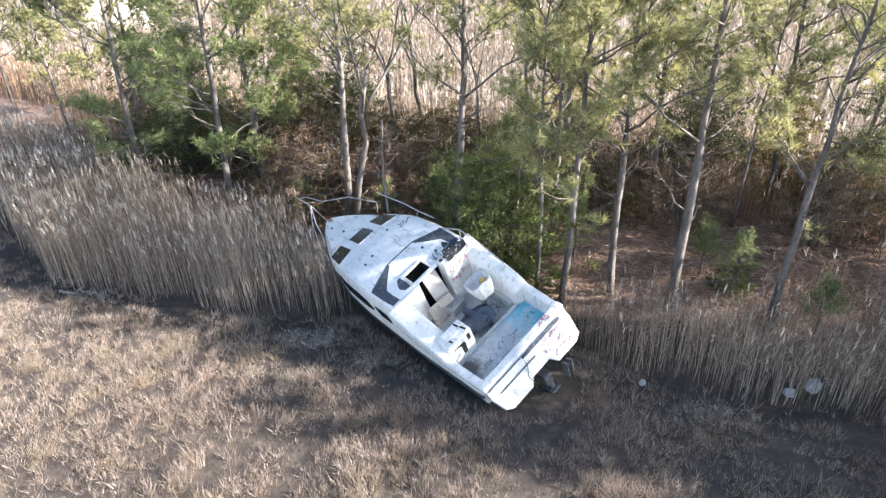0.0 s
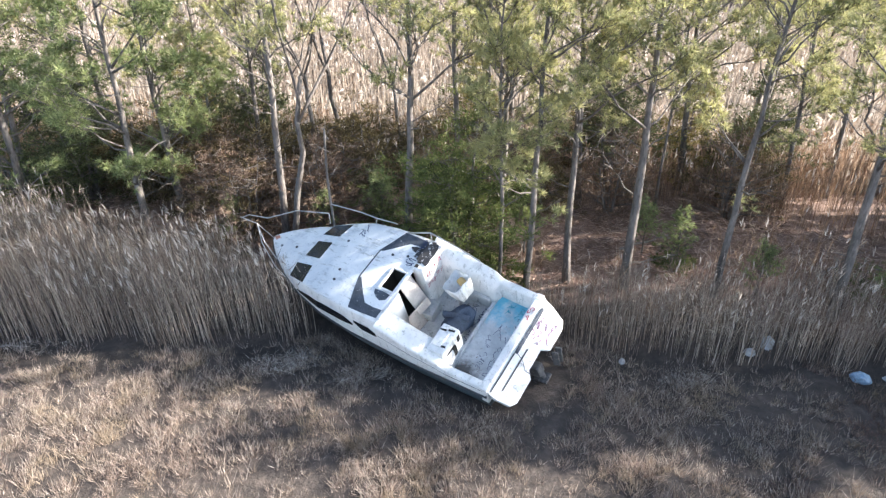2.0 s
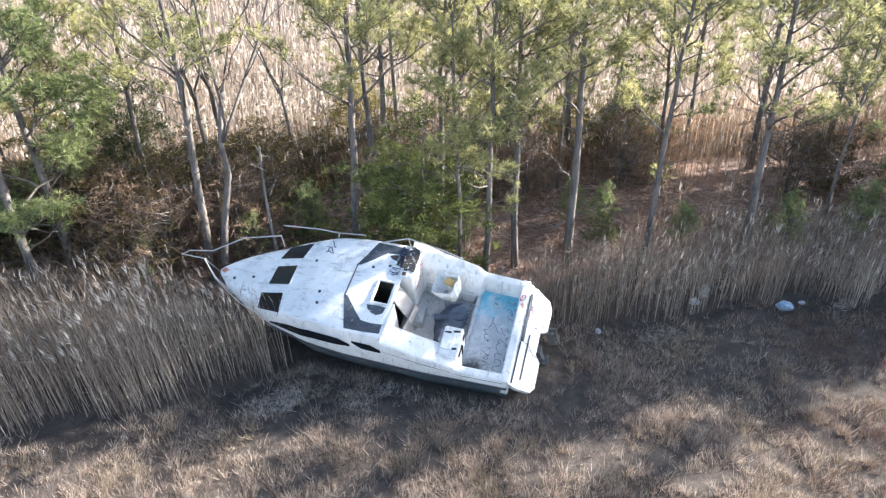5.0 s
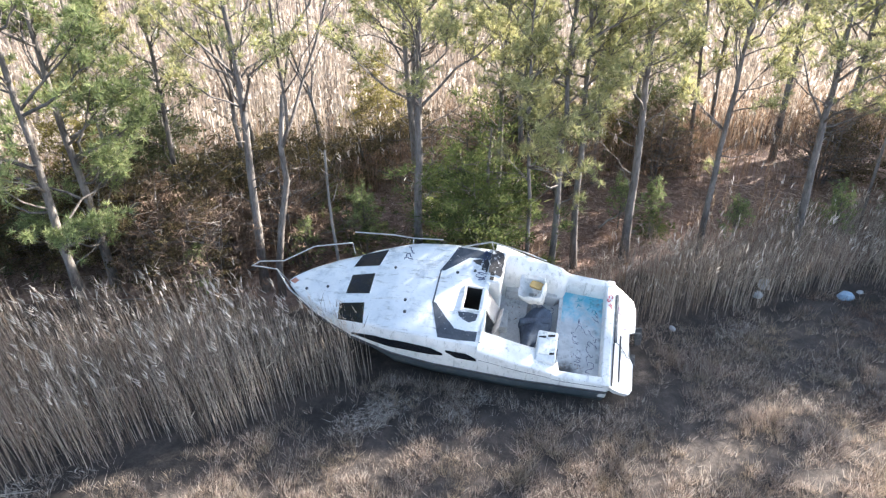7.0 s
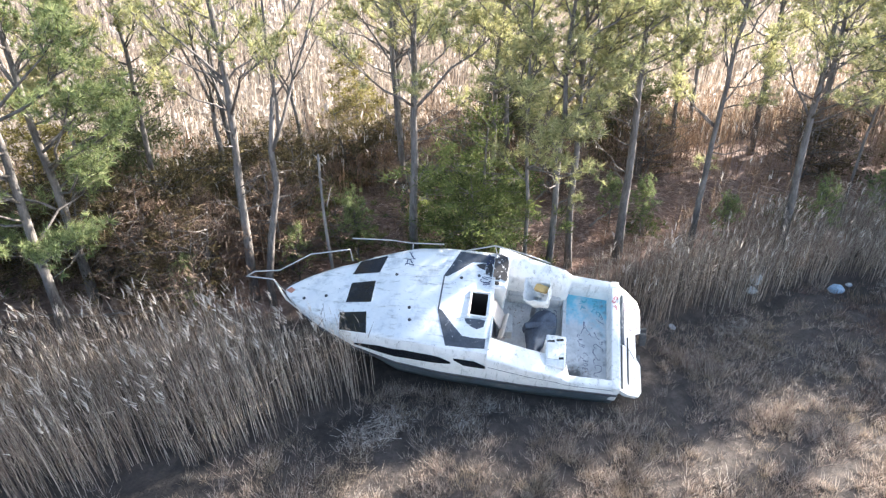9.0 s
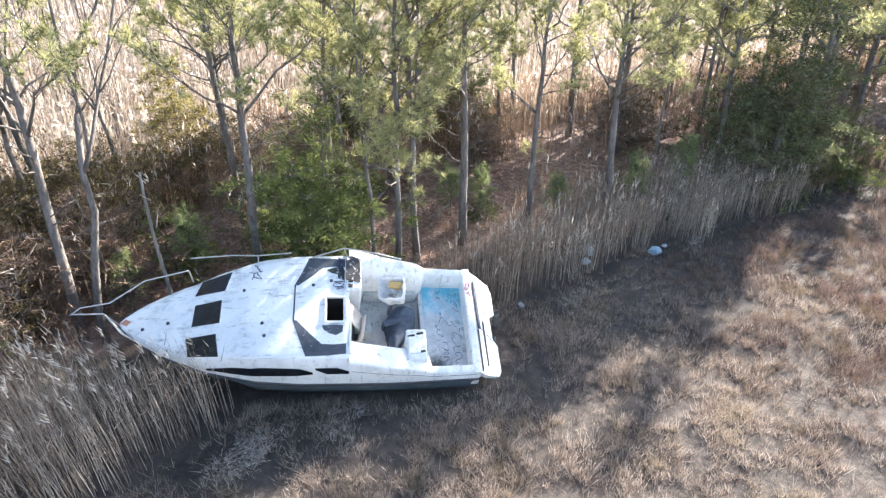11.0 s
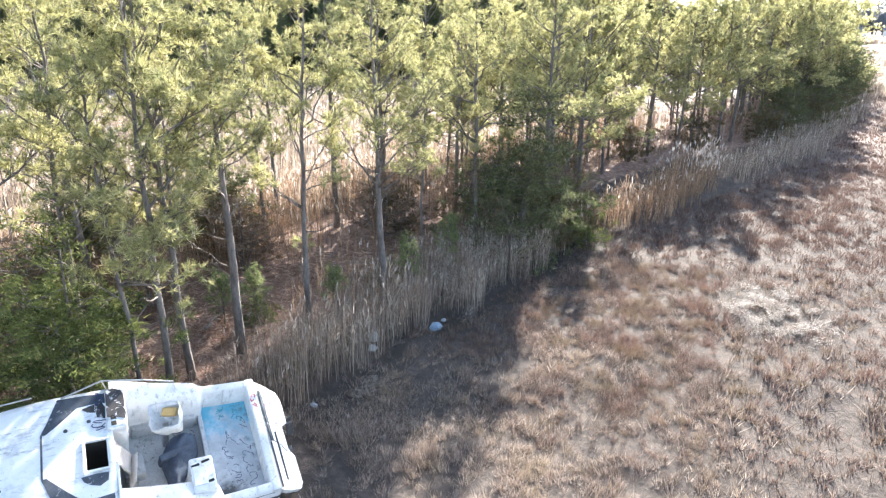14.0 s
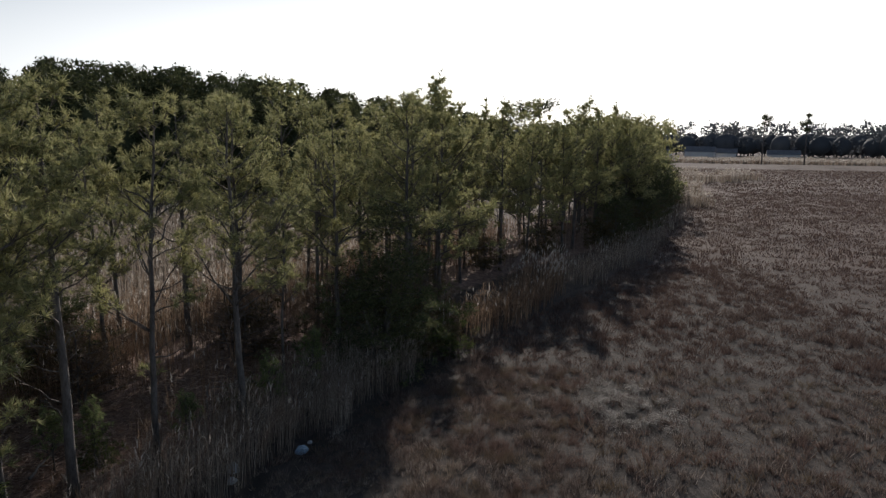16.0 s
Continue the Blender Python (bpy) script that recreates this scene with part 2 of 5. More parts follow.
def spikes(base, way, length, width, rs=np.random):
    """Single pointed triangles from base along way (n,3)."""
    n = len(base)
    way = way / (np.linalg.norm(way, axis=1)[:, None] + 1e-9)
    side = np.cross(way, rs.normal(size=(n, 3)))
    side = side / (np.linalg.norm(side, axis=1)[:, None] + 1e-9) * np.reshape(width, (-1, 1)) / 2
    v = np.stack([base - side, base + side, base + way * np.reshape(length, (-1, 1))], 1).reshape(-1, 3)
    return v, np.arange(3 * n).reshape(-1, 3)


def inside(x, y, edge):
    """Whether points lie behind an edge line of (x, y) corners, on its far side."""
    ex, ey = zip(*edge)
    return y > np.interp(x, ex, ey)

# ---- the lie of the land ----
WOOD_EDGE = [(-200, 110), (-60, 48), (-30, 33), (-16, 26), (-8, 22.2), (-2.4, 18.9), (1.2, 17.0), (4.4, 15.3), (9.5, 14.2), (12, 12.4), (17, 10.6), (22, 9.0), (26, 8.6), (33, 8.0), (40, 4.6), (46, 0.5), (60, -7.5), (95, -19), (143, -29), (300, -60)]
REED_EDGE = [(-200, 100), (-60, 42), (-30, 26.5), (-15.4, 19.2), (-11.1, 16.1), (-7.8, 15.0), (-4.7, 14.4), (-2.5, 14.4), (-1.0, 14.6), (1.2, 15.2), (4.4, 13.6), (5.4, 12.9), (7.0, 12.2), (10.5, 11.5), (12.8, 10.3), (16.4, 8.9), (19.4, 8.2), (23.8, 6.2), (27, 3.9), (46, -5.6), (58, -10), (95, -21.5), (143, -31), (300, -63)]
FIELD_EDGE = [(-200, 118), (-60, 53), (-30, 38.5), (-16, 31.5), (-8, 28.5), (0, 26.5), (8, 26), (17, 22), (25, 19), (36, 15.5), (46, 10), (95, -7), (143, -18), (300, -50)]


def ground_z(x, y):
    x, y = np.asarray(x, float), np.asarray(y, float)
    d = y - np.interp(x, *zip(*WOOD_EDGE))
    back = np.interp(x, *zip(*FIELD_EDGE)) - y
    rise = 0.55 * np.clip(d / 4 + 0.2, 0, 1) * np.clip(back / 4 + 0.3, 0, 1)
    near = np.exp(-((x - 5) ** 2 + (y - 8) ** 2) / 3000.0)
    return rise + near * (0.16 * (value_noise(x, y, 2.3, 3) - 0.5) + 0.08 * (value_noise(x, y, 0.7, 4) - 0.5))


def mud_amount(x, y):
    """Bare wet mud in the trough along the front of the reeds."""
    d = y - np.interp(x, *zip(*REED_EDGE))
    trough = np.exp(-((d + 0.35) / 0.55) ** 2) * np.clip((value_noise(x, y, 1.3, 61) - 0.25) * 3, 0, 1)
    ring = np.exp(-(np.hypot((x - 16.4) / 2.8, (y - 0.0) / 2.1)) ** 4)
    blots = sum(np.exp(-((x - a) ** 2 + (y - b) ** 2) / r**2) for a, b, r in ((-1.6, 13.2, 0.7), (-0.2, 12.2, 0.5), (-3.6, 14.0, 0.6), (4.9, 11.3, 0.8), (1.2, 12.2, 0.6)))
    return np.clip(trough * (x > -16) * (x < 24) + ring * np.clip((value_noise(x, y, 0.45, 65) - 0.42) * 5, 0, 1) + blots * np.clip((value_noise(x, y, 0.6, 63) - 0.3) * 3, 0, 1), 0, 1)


CLEARINGS = ((6.8, 18.4, 2.4), (10.2, 17.8, 2.4), (8.2, 16.5, 1.6), (5.0, 16.8, 1.3), (12.0, 17.0, 1.8), (14.2, 15.6, 1.8), (2.6, 21.4, 1.9), (18.4, 13.4, 1.8), (-8.6, 26.0, 2.2), (0.2, 19.6, 1.6))


def in_clearing(x, y):
    return np.min([np.hypot(x - a, y - b) / r for a, b, r in CLEARINGS], axis=0) < 1


def build_ground():
    fine = np.unique(np.concatenate([np.arange(-40, 70, 0.45), [-2500, -1200, -600, -300, -160, -100, -60, 80, 95, 120, 160, 220, 300, 450, 700, 1200, 2500]]))
    finey = np.unique(np.concatenate([np.arange(-20, 50, 0.45), [-2500, -1200, -600, -300, -160, -100, -60, -40, -28, 60, 75, 95, 130, 180, 300, 600, 1200, 2500]]))
    gx, gy = np.meshgrid(fine, finey, indexing="ij")
    v = np.stack([gx.ravel(), gy.ravel(), ground_z(gx, gy).ravel()], 1)
    a, b = len(fine), len(finey)
    i, j = np.meshgrid(np.arange(a - 1), np.arange(b - 1), indexing="ij")
    p = (i * b + j).ravel()
    t = np.concatenate([np.stack([p, p + b, p + b + 1], 1), np.stack([p, p + b + 1, p + 1], 1)])
    me = tri_mesh("ground", v, t, True)
    # wet marsh soil in front, pine straw under the trees, thatch beyond, its colour also darkened for backlit shade
    m, nt, bsdf = material("ground_cover")
    soil = ramp(nt, noise_out(nt, 2.6, 7.0, 0.75), [(0.3, (0.035, 0.03, 0.028)), (0.5, (0.07, 0.057, 0.05)), (0.72, (0.14, 0.112, 0.095))])
    far = ramp(nt, noise_out(nt, 0.05, 8.0, 0.7), [(0.3, (0.085, 0.058, 0.05)), (0.5, (0.12, 0.084, 0.072)), (0.7, (0.165, 0.12, 0.1))])
    straw = ramp(nt, noise_out(nt, 3.0, 6.0, 0.8), [(0.3, (0.09, 0.058, 0.046)), (0.5, (0.3, 0.195, 0.155)), (0.72, (0.58, 0.43, 0.345))])
    at = nt.nodes.new("ShaderNodeAttribute")
    at.attribute_name = "cover"
    sep = nt.nodes.new("ShaderNodeSeparateColor")
    nt.links.new(at.outputs["Color"], sep.inputs[0])
    col = mixed(nt, soil, far, sep.outputs[0])
    col = mixed(nt, col, straw, sep.outputs[1])
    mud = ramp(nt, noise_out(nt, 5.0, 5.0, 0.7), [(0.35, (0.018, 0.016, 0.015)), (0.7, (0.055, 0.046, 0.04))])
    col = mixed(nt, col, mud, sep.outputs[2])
    nt.links.new(col, bsdf.inputs["Base Color"])
    bsdf.inputs["Roughness"].default_value = 0.95
    bumped(nt, bsdf, noise_out(nt, 6.0, 5.0, 0.7), 0.9, 0.08)
    x, y = v[:, 0], v[:, 1]
    afar = np.clip((np.hypot(x - 5, y - 8) - 30) / 25, 0, 1)
    wood = inside(x, y, WOOD_EDGE) & ~inside(x, y, FIELD_EDGE)
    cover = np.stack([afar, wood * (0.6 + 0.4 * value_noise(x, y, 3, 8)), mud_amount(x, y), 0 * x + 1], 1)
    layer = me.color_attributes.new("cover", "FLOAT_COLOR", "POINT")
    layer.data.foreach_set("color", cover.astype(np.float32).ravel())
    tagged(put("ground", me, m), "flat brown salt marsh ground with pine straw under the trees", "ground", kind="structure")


build_ground()

# ---- marsh grass ----
BOAT_AXIS = ((3.15, 12.1), (-2.7, 17.4))


def off_boat(x, y, margin):
    (ax, ay), (bx, by) = BOAT_AXIS
    dx, dy = bx - ax, by - ay
    k = np.clip(((x - ax) * dx + (y - ay) * dy) / (dx * dx + dy * dy), 0, 1)
    d = np.hypot(x - ax - k * dx, y - ay - k * dy)
    return d > margin * (1 - 0.55 * k**3)


def grass_tufts(rs, x0, x1, y0, y1, per_m2, stems, height, width, loose=0.07, share=None):
    n = int((x1 - x0) * (y1 - y0) * per_m2)
    cx, cy = rs.uniform(x0, x1, n), rs.uniform(y0, y1, n)
    keep = (~inside(cx, cy, REED_EDGE)) & off_boat(cx, cy, 1.35) & (rs.rand(n) < np.clip(2.2 * (value_noise(cx, cy, 0.42, 11) - 0.19), 0.1, 1) * (1 - 0.85 * mud_amount(cx, cy)))
    if share:
        keep &= rs.rand(n) < share(cx, cy)
    cx, cy = cx[keep], cy[keep]
    tall = height * (0.55 + 0.9 * value_noise(cx, cy, 1.7, 12)) * rs.uniform(0.7, 1.3, len(cx))
    wind = np.stack([value_noise(cx, cy, 0.45, 13) - 0.5, value_noise(cx, cy, 0.45, 14) - 0.5], 1) * 0.9
    k = np.repeat(np.arange(len(cx)), stems)
    m = len(k)
    ang, r = rs.uniform(0, 2 * np.pi, m), rs.rand(m) ** 0.7
    ox, oy = np.cos(ang) * r, np.sin(ang) * r
    bx, by = cx[k] + ox * loose, cy[k] + oy * loose
    h = tall[k] * rs.uniform(0.5, 1.15, m)
    lean = np.stack([ox, oy], 1) * (0.7 * h)[:, None] + wind[k] * h[:, None] * 0.5 + rs.normal(0, 0.22, (m, 2)) * h[:, None]
    base = np.stack([bx, by, ground_z(bx, by) - 0.02], 1)
    return spikes(base, np.concatenate([lean, h[:, None]], 1), np.hypot(np.hypot(lean[:, 0], lean[:, 1]), h), width * rs.uniform(0.6, 1.5, m), rs)


def marsh_grass(name, label, mat, seed, beds):
    rs, heap = np.random.RandomState(seed), Heap()
    for box, per, stems, h, w, loose, share in beds:
        heap.add(*grass_tufts(rs, *box, per, stems, h, w, loose, share))
    tagged(put(name, heap.mesh(name), mat), label, "grass", kind="stuff")


def ruddy(x, y):
    """Share of reddish grass, growing towards the east."""
    return np.clip((x - 5.5 - 0.35 * (y - 8)) / 6 + 1.2 * (value_noise(x, y, 2.2, 71) - 0.5), 0, 1)


marsh_grass("marsh_grass", "dry pinkish-brown salt marsh grass in low tufts", M_GRASS, 5, [
    ((-14, 20, 2.0, 17.0), 95, 15, 0.23, 0.0085, 0.075, lambda x, y: 1 - ruddy(x, y)), ((-26, -14, 8, 26), 20, 12, 0.34, 0.02, 0.1, None), ((-2, 20, -6, 2.0), 30, 11, 0.3, 0.018, 0.1, lambda x, y: 1 - ruddy(x, y)), ((-22, -2, -12, 2.0), 12, 10, 0.3, 0.024, 0.15, None), ((-22, -14, 2, 8), 12, 10, 0.3, 0.024, 0.15, None)])
marsh_grass("marsh_grass", "ruddy brown salt marsh grass in low tufts", M_RUDDY, 7, [
    ((0, 20, 2.0, 14.0), 90, 15, 0.22, 0.0085, 0.075, ruddy), ((2, 20, -14, 2.0), 26, 11, 0.28, 0.019, 0.12, ruddy)])
marsh_grass("marsh_grass", "reddish-brown marsh grass spreading to the far shore", M_FARGRASS, 6, [
    ((20, 46, -14, 8), 22, 9, 0.3, 0.024, 0.16, None), ((6, 46, -40, -14), 7, 8, 0.3, 0.045, 0.25, None), ((46, 130, -80, -6), 4.5, 6, 0.28, 0.08, 0.6, None), ((130, 260, -140, -20), 0.9, 4, 0.32, 0.24, 2.0, None)])


def matted_patch(rs, heap, cx, cy, rx, ry, n):
    a, r = rs.uniform(0, 2 * np.pi, n), np.sqrt(rs.rand(n)) * rs.uniform(0.6, 1.15, n)
    x, y = cx + np.cos(a) * r * rx, cy + np.sin(a) * r * ry
    ok = off_boat(x, y, 1.3) & ((value_noise(x, y, 0.45, 65) < 0.52) | (rx < 2.5))
    x, y = x[ok], y[ok]
    n = len(x)
    way = rs.normal(0, 1, (n, 2)) * 0.1 + np.stack([value_noise(x, y, 0.5, 21) - 0.5, value_noise(x, y, 0.5, 22) - 0.5], 1) * 0.5
    z = ground_z(x, y) + rs.uniform(0.04, 0.2, n)
    heap.add(*blades(np.stack([x, y, z], 1), rs.uniform(-0.02, 0.09, n), np.full(n, 0.013), way, 0.5, rs))


def matted_grass():
    rs, heap = np.random.RandomState(6), Heap()
    for cx, cy, rx, ry, n in ((16.4, 0.0, 2.7, 2.0, 11000), (-2.3, 13.4, 1.0, 0.5, 650), (-0.4, 12.6, 0.8, 0.35, 250), (7.2, 11.4, 0.9, 0.3, 200), (12.6, 10.0, 0.7, 0.3, 150), (-8.8, 15.0, 1.2, 0.3, 250)):
        matted_patch(rs, heap, cx, cy, rx, ry, n)
    tagged(put("matted_grass", heap.mesh("matted_grass"), M_MAT), "flattened pale grey grass lying in mats on the marsh", "grass", kind="stuff")


matted_grass()


def forest_litter():
    """Fallen needles, sticks and broken stalks on the open ground under the pines."""
    rs, heap = np.random.RandomState(8), Heap()
    for a, b, r in CLEARINGS:
        n = int(420 * r * r)
        t, q = rs.uniform(0, 2 * np.pi, n), r * 1.25 * np.sqrt(rs.rand(n))
        x, y = a + np.cos(t) * q, b + np.sin(t) * q
        turn = rs.uniform(0, 2 * np.pi, n)
        way = np.stack([np.cos(turn), np.sin(turn), rs.normal(0.08, 0.14, n)], 1)
        heap.add(*spikes(np.stack([x, y, ground_z(x, y) + rs.uniform(0.01, 0.07, n)], 1), way, rs.uniform(0.12, 0.5, n), rs.uniform(0.012, 0.035, n), rs))
    tagged(put("forest_litter", heap.mesh("forest_litter"), M_LITTER), "pinkish fallen needles and broken sticks under the pines", "litter", kind="stuff")


forest_litter()


# ---- reeds ----
def reeds(rs, x, y, height, width, lean_way, leaves, plume_share, stems, plumes):
    n = len(x)
    h = height * rs.uniform(0.72, 1.15, n)
    lean = rs.normal(0, 0.075, (n, 2)) * h[:, None] + np.asarray(lean_way) * h[:, None] * rs.uniform(0.3, 1.3, (n, 1))
    base = np.stack([x, y, ground_z(x, y) - 0.03], 1)
    stems.add(*blades(base, h, np.full(n, width), lean, 0.45, rs))
    top = base + np.concatenate([lean, h[:, None]], 1)
    for _ in range(leaves):
        f = rs.uniform(0.3, 0.95, n)[:, None]
        at = base + np.concatenate([lean * f**1.5, h[:, None] * f], 1)
        a = rs.uniform(0, 2 * np.pi, n)
        way = np.stack([np.cos(a), np.sin(a), rs.uniform(0.2, 2.6, n)], 1)
        stems.add(*spikes(at, way, rs.uniform(0.18, 0.42, n), width * 1.4, rs))
    with_plume = rs.rand(n) < plume_share
    tp, m = top[with_plume], int(with_plume.sum())
    droop = np.concatenate([rs.normal(0, 0.3, (m, 2)) + np.asarray(lean_way) * 3, np.full((m, 1), 0.9)], 1)
    for k in range(4):
        way = droop + rs.normal(0, 0.16, (m, 3))
        plumes.add(*spikes(tp - np.array([0, 0, 0.05 * k]), way, rs.uniform(0.14, 0.26, m), width * 2.2, rs))


def scatter(rs, x0, x1, y0, y1, per_m2, ok):
    n = int((x1 - x0) * (y1 - y0) * per_m2)
    x, y = rs.uniform(x0, x1, n), rs.uniform(y0, y1, n)
    k = ok(x, y)
    return x[k], y[k]


def reed_bed(name, label, stem_mat, seed, patches):
    rs, stems, plumes = np.random.RandomState(seed), Heap(), Heap()
    for (box, per, ok, height, width, lean, leaves, share) in patches:
        x, y = scatter(rs, *box, per, ok)
        tall = height * (0.78 + 0.4 * value_noise(x, y, 1.6, seed + 1))
        reeds(rs, x, y, tall, width, lean, leaves, share, stems, plumes)
    bed = tagged(put(name, stems.mesh(name), stem_mat), label, "reeds", kind="stuff")
    put("plumes", plumes.mesh("plumes"), M_PLUME, bed, "feathery pale seed heads")


def band(deep, wobble=0.6):
    """Behind the front edge of the reeds, and no deeper than that many metres."""
    def ok(x, y):
        d = y - np.interp(x, *zip(*REED_EDGE)) + wobble * (value_noise(x, y, 1.1, 31) - 0.5) * 2
        return (d > 0) & (d < deep) & off_boat(x, y, 1.3)
    return ok


def thinning(x, y):
    """The left bed, deeper away from the boat and sparse beside its bow."""
    d = y - np.interp(x, *zip(*REED_EDGE))
    keep = np.interp(x, [-6, -3, -0.8, 0.6], [1.0, 0.8, 0.3, 0.0])
    return band(5.6)(x, y) & (d < np.interp(x, [-11, -5, -2], [5.6, 4.2, 2.6])) & (value_noise(x * 37, y * 37, 1.0, 91) < keep)


def east_bed(x, y):
    """Shallow and ragged before the clearing, deeper towards the cedar."""
    d = y - np.interp(x, *zip(*REED_EDGE))
    return band(3.6)(x, y) & (d < np.interp(x, [4.4, 5.4, 7, 10, 13], [1.6, 1.9, 2.4, 2.8, 3.5]) + 0.8 * (value_noise(x, y, 0.7, 33) - 0.5))


def stubble(x, y):
    """Short sunlit stalks about the feet of the pines."""
    d = y - np.interp(x, *zip(*REED_EDGE))
    return (d > 1.6) & (d < 4.2) & (x > 4) & (value_noise(x, y, 0.6, 35) > 0.62)


reed_bed("reed_bed", "tall dry brown reeds standing beside the bow of the boat", M_REED, 41, [
    ((-13, 1.0, 14, 24), 105, thinning, 2.25, 0.0125, (-0.14, 0.05), 1, 0.12),
    ((-34, -13, 16, 40), 26, band(6.0), 2.4, 0.022, (-0.1, 0.05), 3, 0.3)])
reed_bed("reed_bed", "shorter brown reeds along the edge of the wood", M_REED, 43, [
    ((4.2, 21, 6, 17), 95, east_bed, 1.7, 0.011, (-0.02, -0.06), 2, 0.07)])
reed_bed("reed_bed", "short broken straw-coloured stalks between the pine trunks", M_RUST, 44, [
    ((4.0, 13, 12, 17.5), 46, stubble, 0.75, 0.014, (0.05, -0.05), 3, 0.1)])
reed_bed("reed_bed", "grey reeds with white seed heads along the far edge", M_REED, 45, [
    ((37, 62, -14, 8), 17, band(3.6, 1.2), 1.7, 0.022, (0, -0.05), 3, 0.05),
    ((62, 120, -40, -8), 6, band(4.0, 1.5), 1.7, 0.05, (0, -0.05), 2, 0.06)])


reed_bed("reed_bed", "clump of reeds with bright white seed heads beside the cedar", M_RUST, 46, [
    ((20.5, 33.5, 2, 9), 30, band(3.0), 2.0, 0.022, (0, -0.05), 3, 0.06), ((33, 39, 1, 7), 16, band(3.4), 2.3, 0.025, (0, -0.05), 3, 1.0)])


def field_ok(x, y):
    return inside(x, y, FIELD_EDGE)


reed_bed("reed_field", "wide field of pale sunlit reeds beyond the trees", M_FIELD, 47, [
    ((-45, 60, 5, 60), 9, field_ok, 2.3, 0.055, (0.03, -0.06), 2, 0.1),
    ((-80, 130, 10, 120), 1.0, field_ok, 2.5, 0.17, (0.03, -0.06), 2, 0.1)])


def thicket_ok(x, y):
    return inside(x, y - 1.2, WOOD_EDGE) & ~inside(x, y - 2, FIELD_EDGE) & (value_noise(x, y, 3.2, 51) > 0.42)


def field_front(x, y):
    return inside(x, y + 1.5, FIELD_EDGE) & ~inside(x, y - 4.5, FIELD_EDGE) & (value_noise(x, y, 2.5, 57) > 0.3)


reed_bed("reed_thicket", "rust-brown reeds along the near side of the pale field", M_RUST, 53, [
    ((-30, 50, 6, 46), 13, field_front, 2.5, 0.028, (0, 0), 3, 0.1)])
reed_bed("reed_thicket", "rust-brown dead reeds and stalks under the trees", M_RUST, 49, [
    ((-20, 24, 12, 34), 26, lambda x, y: thicket_ok(x, y) & ~in_clearing(x, y), 2.0, 0.016, (0, 0), 4, 0.15),
    ((24, 70, -8, 20), 6, thicket_ok, 2.0, 0.03, (0, 0), 3, 0.2)])


# ---- trees and shrubs ----
def needle_tuft(rs, heap, at, size, count, width, along=(0.0, 0.0, 0.3)):
    """A round brush of needles about a twig's end."""
    way = rs.normal(size=(count, 3))
    way = way / np.linalg.norm(way, axis=1)[:, None] + np.asarray(along) * 0.55 + [0, 0, 0.25]
    heap.add(*spikes(np.repeat(at[None], count, 0), way, size * rs.uniform(0.6, 1.1, count), width, rs))


